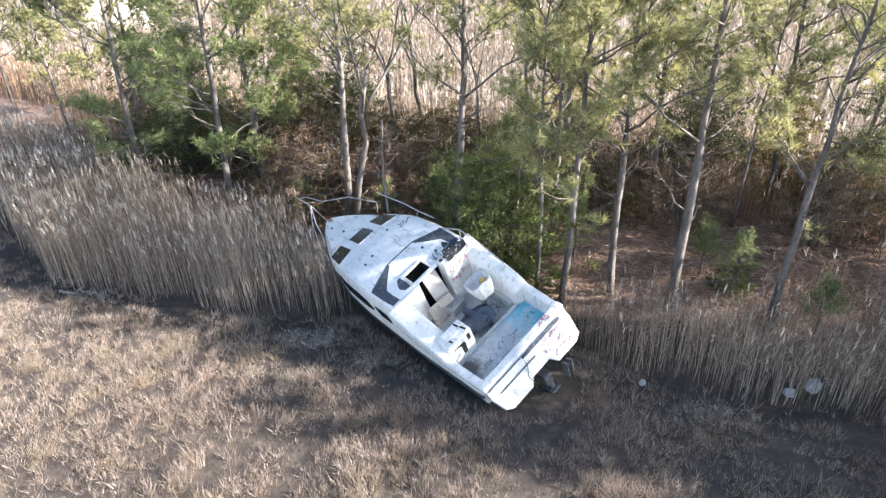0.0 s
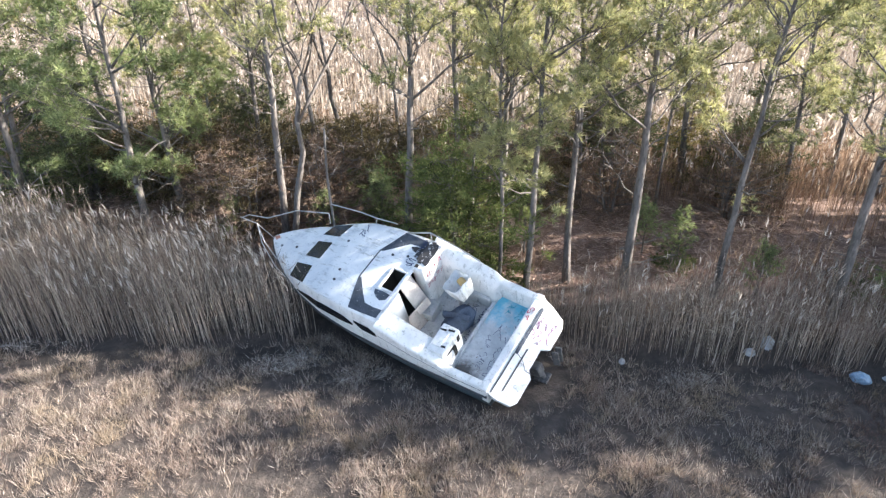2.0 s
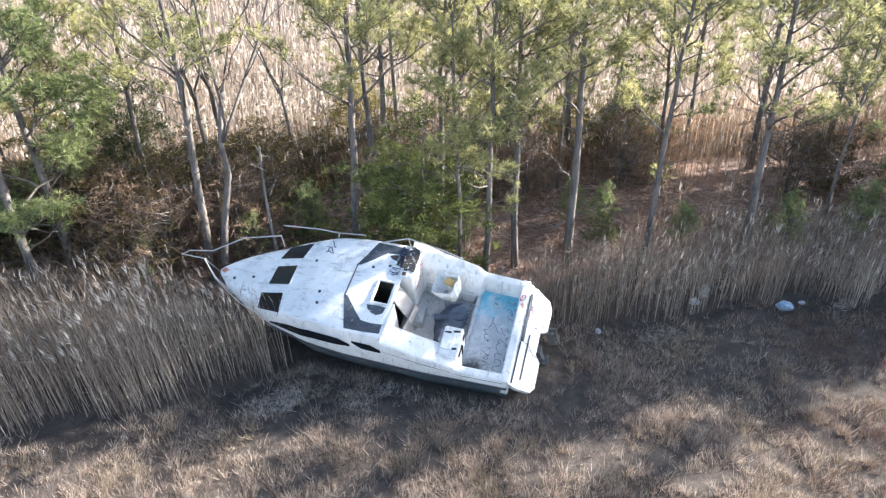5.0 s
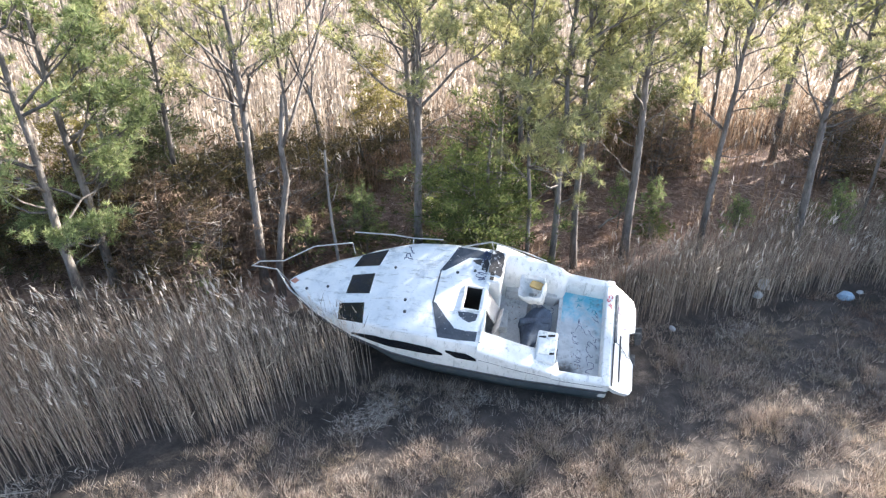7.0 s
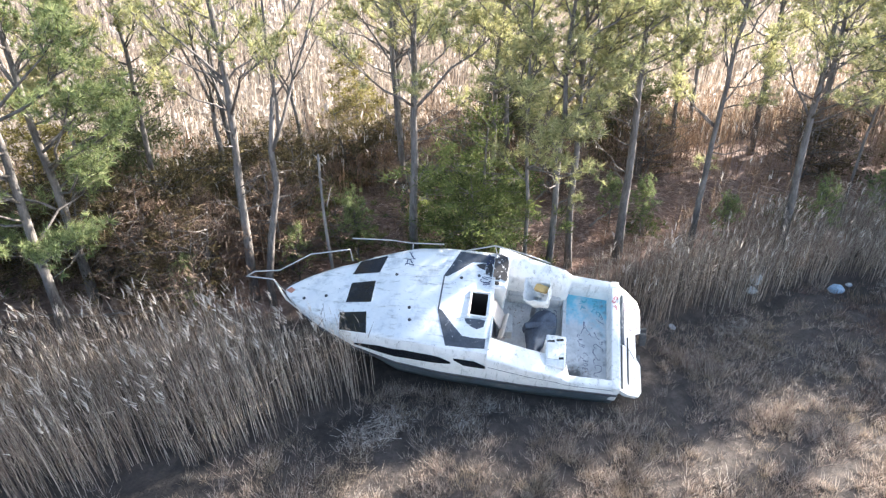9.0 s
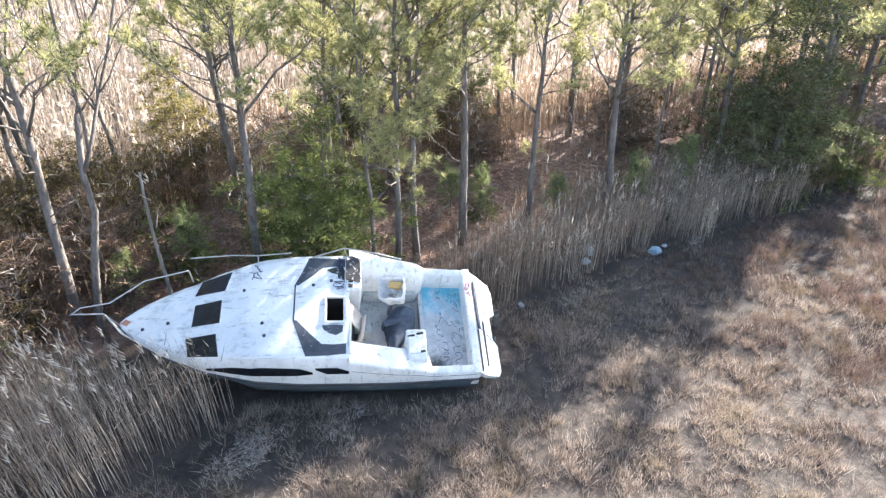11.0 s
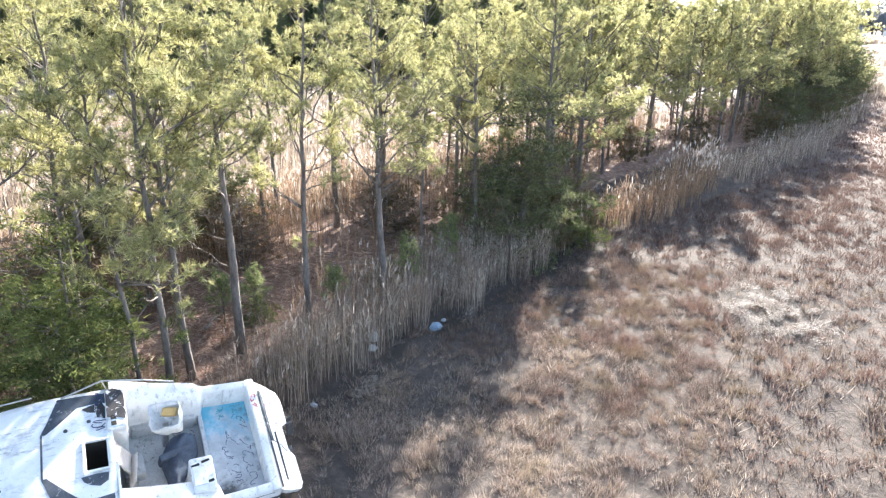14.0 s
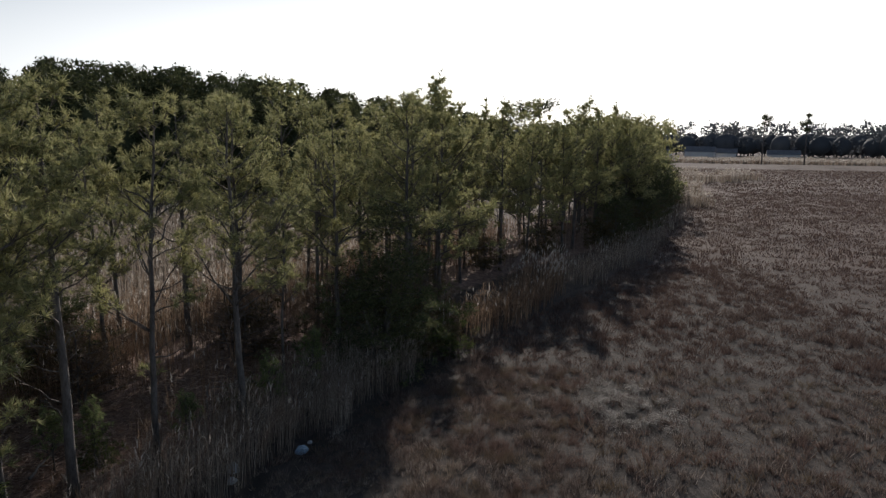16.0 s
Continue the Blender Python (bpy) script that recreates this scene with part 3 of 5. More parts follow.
def pine_meshes(seed, height, crown_from, spread, tufts=3.9, needles=15, width=0.0185, climb=0.0, girth=0.0085, size=0.23, sides=5):
    """Whorls of kinked, climbing limbs with side branches, and needle tufts about their ends."""
    rs, wood, crown = np.random.RandomState(seed), Heap(), Heap()
    k = 13
    f = np.linspace(0, 1, k)
    wander = np.cumsum(rs.normal(0, 0.05, (k, 2)), 0) * height / 11
    trunk = np.concatenate([wander * f[:, None] ** 0.5, (f * height)[:, None]], 1)
    trunk[0, 2] = -0.3
    r0 = girth * height
    wood.tube(trunk, r0 * (1 - f) ** 0.8 + 0.012 + 0.3 * r0 * np.exp(-f * 25), 9)
    limbs = []
    z = crown_from * 0.5
    while z < height * 0.97:
        q = z / height
        live = z > crown_from * 0.92
        for _ in range(rs.randint(2, 4) if live else rs.randint(0, 3)):
            reach = spread * (1 - max(0, (q - 0.42) / 0.66) ** 1.5) * rs.uniform(0.5, 1.25) * (1 if live else 0.5)
            limbs.append((z + rs.uniform(-0.12, 0.12), rs.uniform(0, 2 * np.pi), max(reach, 0.4), live or rs.rand() < 0.15))
        z += height * rs.uniform(0.042, 0.075)
    for z, a, reach, live in limbs:
        q = z / height
        start = np.array([np.interp(z, trunk[:, 2], trunk[:, 0]), np.interp(z, trunk[:, 2], trunk[:, 1]), z])
        el = radians(rs.uniform(2, 26) + 34 * q + climb)
        way = np.array([np.cos(a) * np.cos(el), np.sin(a) * np.cos(el), np.sin(el)])
        g = np.linspace(0, 1, 6)
        pts = start + way * (reach * g)[:, None]
        pts[1:] += np.cumsum(rs.normal(0, 0.04, (5, 3)), 0) * reach + np.array([0, 0, 0.1]) * (g[1:, None] ** 2) * reach
        wood.tube(pts, (0.009 + 0.011 * reach) * (1 - 0.8 * g), sides)
        ends = [(pts[-1], pts[-1] - pts[-2])]
        for _ in range(int(2 + reach * (3.3 if live else 1.0))):
            u = rs.uniform(0.45, 0.97)
            p = np.array([np.interp(u, g, pts[:, c]) for c in range(3)])
            turn = a + rs.choice([-1, 1]) * radians(rs.uniform(25, 70))
            rise = el + radians(rs.uniform(-10, 30))
            d = np.array([np.cos(turn) * np.cos(rise), np.sin(turn) * np.cos(rise), np.sin(rise)])
            l = (1.1 - u) * reach * 0.45 + rs.uniform(0.15, 0.4)
            mid, e = p + d * l * 0.5 + rs.normal(0, 0.04, 3), p + d * l + rs.normal(0, 0.05, 3)
            wood.tube([p, mid, e] if sides > 4 else [p, e], [0.011, 0.008, 0.004] if sides > 4 else [0.012, 0.004], 3)
            ends.append((e, e - mid))
            if reach > 1.2 and rs.rand() < 0.5:
                e2 = mid + rs.normal(0, 0.22, 3) + [0, 0, 0.12]
                wood.tube([mid, e2], [0.007, 0.003], 3)
                ends.append((e2, e2 - mid))
        if live and tufts > 0:
            for e, d in ends:
                d = d / (np.linalg.norm(d) + 1e-9)
                for k in range(max(1, int(round(tufts * rs.uniform(0.5, 1.4))))):
                    at = e - d * size * 0.95 * k + rs.normal(0, 0.05, 3)
                    needle_tuft(rs, crown, at, size * rs.uniform(0.8, 1.2) * 0.9**k, needles, width, d)
    for _ in range(9):
        needle_tuft(rs, crown, trunk[-1] + rs.normal(0, 0.2, 3) - [0, 0, 0.12], size * 1.1, needles, width)
    return wood.mesh("trunk", True), crown.mesh("crown")


def make_tree(meshes, mat, label, group="pines of the wood"):
    base = tagged(new("pine_tree"), label, "pine tree", group)
    put("trunk", meshes[0], M_BARK, base, "grey-brown furrowed trunk and limbs")
    put("crown", meshes[1], mat, base)
    return base


LABEL_PINE = "tall thin pine, bare trunk below tufted yellow-green needles"
KINDS = [make_tree(pine_meshes(100 + n, h, c, sp, 2.0, 28, 0.02, girth=g, size=0.25), M_NEEDLE, LABEL_PINE) for n, (h, c, sp, g) in enumerate((
    (11.0, 4.8, 2.3, 0.0118), (10.6, 4.4, 2.5, 0.0092), (11.4, 5.2, 2.4, 0.0098), (10.0, 4.0, 2.1, 0.0085), (10.8, 4.4, 2.8, 0.0112), (9.0, 3.8, 1.8, 0.0058)))]
MIDDLE = [make_tree(pine_meshes(140 + n, h, c, sp, 1.9, 12, 0.058, size=0.28, sides=4), M_NEEDLE, LABEL_PINE) for n, (h, c, sp) in enumerate((
    (10.8, 3.0, 2.7), (10.2, 2.4, 2.8), (11.2, 3.4, 2.6), (9.6, 2.0, 2.5), (10.6, 2.8, 3.0), (9.0, 1.8, 2.4)))]


def forked_meshes(seed, height, fork):
    """A trunk that forks into a few climbing limbs, each forking on into thin twigs, with sparse needles high up."""
    rs, wood, crown = np.random.RandomState(seed), Heap(), Heap()

    def limb(start, way, length, radius, level):
        g = np.linspace(0, 1, 6)
        way = way / np.linalg.norm(way)
        pts = start + way * (length * g)[:, None]
        pts[1:] += np.cumsum(rs.normal(0, 0.03, (5, 3)), 0) * length + np.array([0, 0, 0.14]) * (g[1:, None] ** 2) * length * (level > 0)
        wood.tube(pts, radius * (1 - 0.45 * g) if level < 2 else radius * (1 - 0.75 * g), (8, 6, 4, 3)[level])
        if level == 3:
            return
        for k in range((3, 4, 4)[level]):
            u = 1.0 if k == 0 else rs.uniform(0.72 if level == 0 else 0.4, 1.0)
            p = np.array([np.interp(u, g, pts[:, c]) for c in range(3)])
            a = rs.uniform(0, 2 * np.pi)
            side = np.array([np.cos(a), np.sin(a), 0.15])
            out = way + side * rs.uniform(0.25 if k == 0 else 0.5, 0.45 if k == 0 else 0.95)
            limb(p, out, length * rs.uniform(0.42, 0.7) * (1.25 if level == 0 else 1), radius * (1 - 0.45 * u) * (0.66, 0.5, 0.5)[level], level + 1)
        if level == 2 and pts[-1][2] > height * 0.62:
            for _ in range(2):
                for _ in range(3):
                    needle_tuft(rs, crown, pts[-1] + rs.normal(0, 0.18, 3), 0.22, 14, 0.02)

    limb(np.array([0, 0, -0.3]), np.array([rs.normal(0, 0.06), rs.normal(0, 0.06), 1.0]), fork, 0.115, 0)
    return wood.mesh("trunk", True), crown.mesh("crown")


BARE = [make_tree(forked_meshes(162 + n, h, f), M_NEEDLE, "grey tree with forked, nearly bare climbing limbs behind the bow") for n, (h, f) in enumerate(((10.5, 5.6), (11.0, 5.0)))]
LOW = [make_tree(pine_meshes(170 + n, h, 1.7, 2.9, 2.3, 28, 0.022, girth=0.0115, size=0.27), M_GREEN, "pine with low green boughs over the reeds") for n, h in enumerate((10.5,))]
BIG = [make_tree(pine_meshes(180 + n, h, 3.4, 3.7, 2.6, 14, 0.052, size=0.3, sides=4), M_NEEDLE, "broad dense pine with long spreading green boughs") for n, h in enumerate((11.4, 10.6))]
used = set()


def plant(kind, x, y, turn, scale=1.0, lean=(0.0, 0.0), kinds=KINDS):
    m = Matrix.Translation((x, y, float(ground_z(x, y)))) @ Euler((radians(lean[1]), radians(lean[0]), radians(turn))).to_matrix().to_4x4() @ Matrix.Scale(scale, 4)
    src = kinds[kind % len(kinds)]
    if src.name not in used:
        used.add(src.name)
        src.matrix_basis = m
        return src
    ob = copy_thing(src, m)
    ob.matrix_basis = m
    return ob


# the pines at the edge of the wood, each where it stands
for kind, x, y, turn, scale, lean in (
    (0, 7.28, 15.5, 20, 0.98, (0.5, 0)), (1, 5.7, 16.0, 140, 1.0, (0.5, 0)), (3, 4.3, 15.42, 250, 1.06, (0.5, 0)), (5, 3.56, 15.65, 60, 1.0, (0, 0)),
    (3, 9.6, 14.6, 310, 1.05, (2.5, 0)), (4, 12.15, 13.05, 80, 0.97, (1.5, 1)), (5, 15.8, 13.0, 200, 0.9, (0, 0)), (1, 18.4, 11.6, 330, 0.98, (0, 0)),
    (2, 1.2, 17.47, 95, 1.04, (-1, 0)), (0, -9.7, 26.0, 30, 1.0, (0, 0)), (5, -5.7, 25.2, 70, 1.1, (2, 0)), (2, -2.72, 19.75, 10, 1.04, (-0.5, 0)),
    (1, -3.8, 24.6, 120, 0.95, (-1, 0)), (2, 3.46, 21.7, 200, 1.0, (1, 0)), (1, 4.1, 17.95, 250, 0.95, (2, 0)), (4, 12.1, 22.0, 160, 0.98, (2, 0)),
    (0, 6.7, 27.1, 300, 0.95, (-3, 0)), (2, -12.5, 24.8, 120, 0.95, (-1, 0)), (4, 22.0, 9.3, 240, 1.04, (0, 0)), (2, 24.6, 9.4, 90, 1.02, (0, 0)),
    (2, 15.4, 23.2, 30, 1.0, (1, 0)), (0, 18.8, 18.4, 100, 0.98, (0, 0)), (1, 17.4, 20.6, 50, 1.0, (1, 0)), (4, 22.4, 17.6, 210, 1.0, (0, 0))):
    plant(kind, x, y, turn, scale, lean)
for kind, x, y, turn, scale, lean in ((0, -2.38, 19.25, 40, 1.0, (-1, 0)), (1, -2.0, 24.5, 150, 0.97, (-2, 0)), (0, -0.6, 26.4, 260, 1.0, (3, 0)), (1, 1.9, 25.6, 10, 0.9, (-3, 0))):
    plant(kind, x, y, turn, scale, lean, BARE)
for x, y, turn, scale, lean in ((-7.3, 20.8, 0, 1.0, (-1, 0)), (-6.4, 22.0, 130, 1.0, (2, 0)), (-11.8, 22.8, 230, 1.0, (0, 0))):
    plant(0, x, y, turn, scale, lean, LOW)

for kind, x, y, turn, scale in ((0, 27.7, 8.4, 20, 1.06), (1, 33.6, 9.4, 120, 1.0), (0, 42.0, 5.4, 200, 1.02), (0, 51.0, -0.8, 80, 1.08), (1, 62.0, -5.4, 10, 1.08), (1, 47.0, 2.4, 160, 1.0), (0, 57.0, -3.4, 220, 1.05), (0, 68.0, -7.4, 310, 1.1), (1, 75.0, -10.0, 50, 1.1)):
    plant(kind, x, y, turn, scale, (0, 0), BIG)

rs = np.random.RandomState(77)
stood = [(ob.matrix_basis.translation.x, ob.matrix_basis.translation.y) for ob in scene.objects if ob.name.startswith("pine_tree") and ob.matrix_basis.translation.x] + [(6.8, 18.4), (10.2, 17.8), (8.2, 16.5), (12.0, 17.0), (14.2, 15.6), (2.6, 21.4), (18.4, 13.4), (5.2, 28.5), (19.3, 9.8)]


def spread_trees(count, x0, x1, front, back, gap, kinds=KINDS, size=(0.85, 1.1)):
    done = 0
    for _ in range(count * 40):
        if done == count:
            break
        x = rs.uniform(x0, x1)
        ya, yb = float(np.interp(x, *zip(*WOOD_EDGE))) + front, float(np.interp(x, *zip(*FIELD_EDGE))) + back
        y = rs.uniform(ya, yb)
        if min(math.hypot(x - a, y - b) for a, b in stood) > gap:
            stood.append((x, y))
            plant(rs.randint(6), x, y, rs.uniform(0, 360), rs.uniform(*size), (rs.normal(0, 2), rs.normal(0, 2)), kinds)
            done += 1


spread_trees(5, 3, 26, 4.4, 0, 2.7)
spread_trees(2, 4, 16, 6.0, -0.3, 2.4)
spread_trees(5, 26, 38, 2.5, -3, 2.4)
spread_trees(3, -14, 3, 5.0, 0, 2.6)
spread_trees(4, -34, -18, 1, 0, 3.4, MIDDLE)
spread_trees(16, 26, 50, 0.8, -1, 2.2, MIDDLE, (0.92, 1.12))
spread_trees(30, 50, 84, 0.8, -1, 2.2, MIDDLE, (0.98, 1.18))


def bush_meshes(seed, radius, height, limbs, leaves, leaf, stems=3, cone=0.5, needle=0.4):
    """Leaning stems with limbs all the way up, and uneven pads of small leaves along the limbs."""
    rs, wood, crown = np.random.RandomState(seed), Heap(), Heap()
    trunks = []
    for k in range(stems):
        a, r = k * 2 * np.pi / stems + rs.uniform(-0.5, 0.5), radius * (rs.uniform(0.15, 0.4) if stems > 1 else 0.04)
        top = np.array([np.cos(a) * r, np.sin(a) * r, height * (1.0 if k == 0 else rs.uniform(0.6, 0.9))])
        g = np.linspace(0, 1, 7)[:, None]
        pts = np.array([np.cos(a) * 0.1, np.sin(a) * 0.1, -0.15]) * (1 - g) + top * g + rs.normal(0, 0.04, (7, 3)) * g
        wood.tube(pts, np.linspace(0.017 * height, 0.01, 7), 6)
        trunks.append(pts)
    for _ in range(limbs):
        pts = trunks[rs.randint(stems)]
        u = rs.uniform(0.06, 1.0)
        start = np.array([np.interp(u, np.linspace(0, 1, 7), pts[:, c]) for c in range(3)])
        a = rs.uniform(0, 2 * np.pi)
        reach = radius * (1 - cone * u**1.3) * rs.uniform(0.35, 1.1) * (1 - 0.75 * max(0, u - 0.75) * 4 * (1 - cone))
        way = np.array([np.cos(a), np.sin(a), rs.uniform(-0.05, 0.55)])
        end = start + way * max(reach, 0.2)
        wood.tube([start, (start + end) / 2 + rs.normal(0, 0.05, 3), end], [0.018, 0.012, 0.004], 4)
        n = int(leaves * (0.4 + reach / radius))
        knots = rs.randint(3, 7)
        f = rs.uniform(0.3, 1.05, knots) ** 0.7
        thick = radius * 0.15
        knot = start + (end - start) * f[:, None] + rs.normal(0, 1, (knots, 3)) * [thick, thick, thick * 0.7]
        at = knot[rs.randint(knots, size=n)] + rs.normal(0, 0.045 * radius, (n, 3)) * [1, 1, 0.6]
        d = rs.normal(size=(n, 3)) + way * 1.0 + [0, 0, 0.25]
        crown.add(*spikes(at, d, leaf * rs.uniform(0.7, 1.7, n), leaf * needle, rs))
    return wood.mesh("trunk", True), crown.mesh("foliage")


def make_bush(name, meshes, mat, label, category, spots, group=""):
    base = tagged(new(name), label, category, group)
    put("trunk", meshes[0], M_BARK, base, "grey-brown stem and limbs")
    put("foliage", meshes[1], mat, base)
    for n, (x, y, turn, scale) in enumerate(spots):
        m = Matrix.Translation((x, y, float(ground_z(x, y)) - 0.05)) @ Matrix.Rotation(radians(turn), 4, "Z") @ Matrix.Scale(scale, 4)
        if n == 0:
            base.matrix_basis = m
        else:
            copy_thing(base, m).matrix_basis = m


make_bush("evergreen_shrub", bush_meshes(401, 2.2, 5.4, 165, 150, 0.15, 3, 0.5, 0.2), M_SHRUB, "large dense green evergreen shrub growing behind the boat", "shrub", [(2.6, 16.6, 0, 1.0)])
make_bush("cedar_tree", bush_meshes(403, 3.0, 6.6, 165, 120, 0.13, 3, 0.55, 0.42), M_CEDAR, "dark green cedar standing at the edge of the wood", "cedar tree", [(19.3, 9.9, 0, 1.04), (-10.2, 24.6, 120, 0.7), (56, -5.0, 60, 0.9), (64, -8.4, 100, 0.95), (72, -11.2, 200, 1.0), (81, -14.2, 20, 1.0), (90, -16.6, 90, 1.05), (99, -19.4, 150, 1.0), (108, -21.4, 30, 1.1), (14.6, 21.6, 40, 0.7), (-4.2, 26.5, 10, 0.8), (-12.0, 27.0, 80, 0.9), (9.6, 23.2, 150, 0.8)], "cedars")
make_bush("evergreen_shrub", bush_meshes(405, 1.5, 2.4, 50, 180, 0.1, 4, 0.2, 0.18), M_SHRUB, "low green shrub growing under the pines", "shrub", [(21.4, 7.9, 30, 1.1), (9.0, 16.0, 140, 0.45), (13.4, 13.6, 200, 0.5), (23.4, 7.9, 300, 1.1), (-12.6, 24.2, 220, 1.2), (0.4, 20.4, 100, 0.8)], "green shrubs")
make_bush("cedar_tree", bush_meshes(415, 1.7, 4.6, 90, 110, 0.12, 1, 0.55, 0.3), M_BRONZE, "bronze-green winter cedar standing before the reed field", "cedar tree", [(5.2, 28.5, 0, 1.0), (-6.6, 27.6, 80, 1.1), (12.6, 22.6, 200, 0.9)], "cedars")
make_bush("olive_shrub", bush_meshes(411, 1.9, 2.9, 60, 130, 0.1, 5, 0.3, 0.35), M_OLIVE, "dense brownish-olive shrub in the shade of the pines", "shrub", [(-3.6, 23.4, 0, 1.2), (-4.6, 20.8, 40, 0.9), (-5.9, 23.2, 70, 1.1), (-1.7, 24.4, 160, 1.1), (0.3, 23.2, 220, 1.0), (-0.4, 26.2, 50, 1.1), (3.4, 25.6, 100, 1.1), (-4.2, 21.6, 250, 0.8), (-7.4, 24.6, 10, 1.1), (-1.3, 22.6, 200, 0.8), (1.2, 25.0, 130, 1.0), (4.6, 25.2, 20, 1.1), (9.4, 24.0, 260, 1.1), (13.4, 20.6, 40, 1.0), (-8.0, 25.0, 300, 1.1), (19.0, 15.4, 150, 1.0), (6.0, 20.6, 90, 0.8), (23.5, 12.2, 10, 1.1), (21.0, 8.6, 120, 1.15), (33.0, 10.6, 20, 1.0), (39.6, 6.6, 100, 1.1), (46.6, 2.2, 40, 1.1), (52.0, -4.0, 150, 1.2), (60.0, -7.4, 220, 1.3), (69, -10.6, 10, 1.3), (77, -13.4, 70, 1.3), (86, -16.0, 120, 1.4), (95, -18.6, 200, 1.4), (104, -20.8, 30, 1.4)], "brown shrubs")
make_bush("brown_shrub", bush_meshes(407, 1.6, 2.5, 60, 60, 0.2, 5, 0.1, 0.08), M_TWIG, "bare brown twiggy shrub under the pines", "shrub", [(-3.9, 20.2, 0, 1.2), (-5.0, 21.6, 50, 1.2), (-1.2, 21.8, 220, 1.1), (-1.4, 20.4, 90, 1.1), (3.2, 20.2, 40, 1.2), (8.6, 20.2, 140, 1.2), (12.4, 19.0, 200, 1.2), (17.6, 15.6, 60, 1.3), (-5.8, 24.0, 300, 1.2), (21.5, 12.5, 20, 1.2), (5.6, 22.4, 270, 1.3), (27.5, 9.5, 10, 1.3)], "brown shrubs")
sap = pine_meshes(501, 2.6, 0.6, 0.8, 1.8, 26, 0.016, 10, 0.012, 0.2, 3)
base = tagged(new("pine_sapling"), "young bright green pine sapling", "pine sapling", "pine saplings")
put("trunk", sap[0], M_BARK, base)
put("crown", sap[1], M_GREEN, base)
for n, (x, y, turn, scale) in enumerate(((-1.4, 19.6, 0, 0.6), (0.5, 19.6, 90, 0.75), (9.2, 16.2, 30, 0.6), (10.6, 14.2, 200, 0.6), (8.4, 16.9, 140, 0.6), (13.4, 12.6, 60, 0.7), (-4.4, 19.9, 300, 0.6), (15.6, 11.8, 250, 0.8), (4.8, 17.6, 10, 0.7))):
    m = pose(x, y, float(ground_z(x, y)), 0, 0, turn) @ Matrix.Scale(scale, 4)
    if n == 0:
        base.matrix_basis = m
    else:
        copy_thing(base, m).matrix_basis = m

# a dead snag close behind the bow
heap = Heap()
g = np.linspace(0, 1, 8)
heap.tube(np.stack([-0.1 * g + 0.04 * np.sin(g * 7), 0.1 * g, 4.9 * g - 0.3], 1), 0.055 * (1 - 0.45 * g), 7)
for z, a, l in ((3.2, 0.6, 0.5), (3.9, 3.4, 0.4), (4.3, 1.9, 0.3)):
    heap.tube([(0, 0.05, z), (math.cos(a) * l, math.sin(a) * l, z + 0.3)], [0.02, 0.006], 4)
snag = tagged(put("dead_tree", heap.mesh("dead_tree", True), M_DEADWOOD), "slim grey dead tree snapped off behind the bow", "dead tree")
snag.matrix_basis = pose(-1.0, 18.05, float(ground_z(-1.0, 18.05)), 0, 0, 20)


# ---- far woods, far shore and houses ----
ball = bmesh.new()
bmesh.ops.create_icosphere(ball, subdivisions=2, radius=1.0)
ball.verts.index_update()
BALL_V, BALL_T = np.array([v.co[:] for v in ball.verts]), np.array([[v.index for v in f.verts] for f in ball.faces])
ball.free()


def far_wood(name, label, seed, spots, leaf, per_tree, mat, clumps=24, body=False):
    rs, heap = np.random.RandomState(seed), Heap()
    for x, y, h, r in spots:
        n = per_tree
        if body:
            heap.add(np.array([x, y, h * 0.4]) + BALL_V * [r * 0.6, r * 0.6, h * 0.28] * rs.uniform(0.94, 1.06, (len(BALL_V), 1)), BALL_T)
        f = rs.rand(clumps) ** 0.7
        a = rs.uniform(0, 2 * np.pi, clumps)
        wide = r * (0.25 + 0.75 * np.sin(np.pi * np.clip(f * 0.8 + 0.2, 0, 1))) * rs.rand(clumps) ** 0.35
        mid = np.stack([x + np.cos(a) * wide, y + np.sin(a) * wide, h * (0.08 + 0.88 * f)], 1)
        at = mid[rs.randint(clumps, size=n)] + rs.normal(0, 0.13, (n, 3)) * r * [1, 1, 0.6]
        heap.add(*spikes(at, rs.normal(size=(n, 3)) + [0, 0, 0.5], leaf * rs.uniform(0.7, 1.5, n), leaf * 0.8, rs))
        heap.tube([(x, y, -0.2), (x, y, h * 0.8)], [0.02 * h, 0.006 * h], 5)
    tagged(put(name, heap.mesh(name), mat), label, "woods", kind="stuff")


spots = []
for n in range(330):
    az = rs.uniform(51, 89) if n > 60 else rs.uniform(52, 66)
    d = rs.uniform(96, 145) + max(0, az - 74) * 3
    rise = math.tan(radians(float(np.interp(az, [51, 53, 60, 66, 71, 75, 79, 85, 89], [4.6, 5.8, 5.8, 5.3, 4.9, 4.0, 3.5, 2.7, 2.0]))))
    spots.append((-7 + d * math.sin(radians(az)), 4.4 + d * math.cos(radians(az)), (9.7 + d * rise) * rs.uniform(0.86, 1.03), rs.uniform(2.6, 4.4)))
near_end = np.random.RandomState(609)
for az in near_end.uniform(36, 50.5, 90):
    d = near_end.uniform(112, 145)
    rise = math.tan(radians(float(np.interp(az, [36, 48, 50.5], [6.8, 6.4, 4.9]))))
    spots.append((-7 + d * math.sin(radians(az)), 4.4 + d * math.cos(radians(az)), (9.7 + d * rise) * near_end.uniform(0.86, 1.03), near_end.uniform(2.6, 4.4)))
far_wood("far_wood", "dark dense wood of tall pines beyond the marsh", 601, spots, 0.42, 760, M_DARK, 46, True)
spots = []
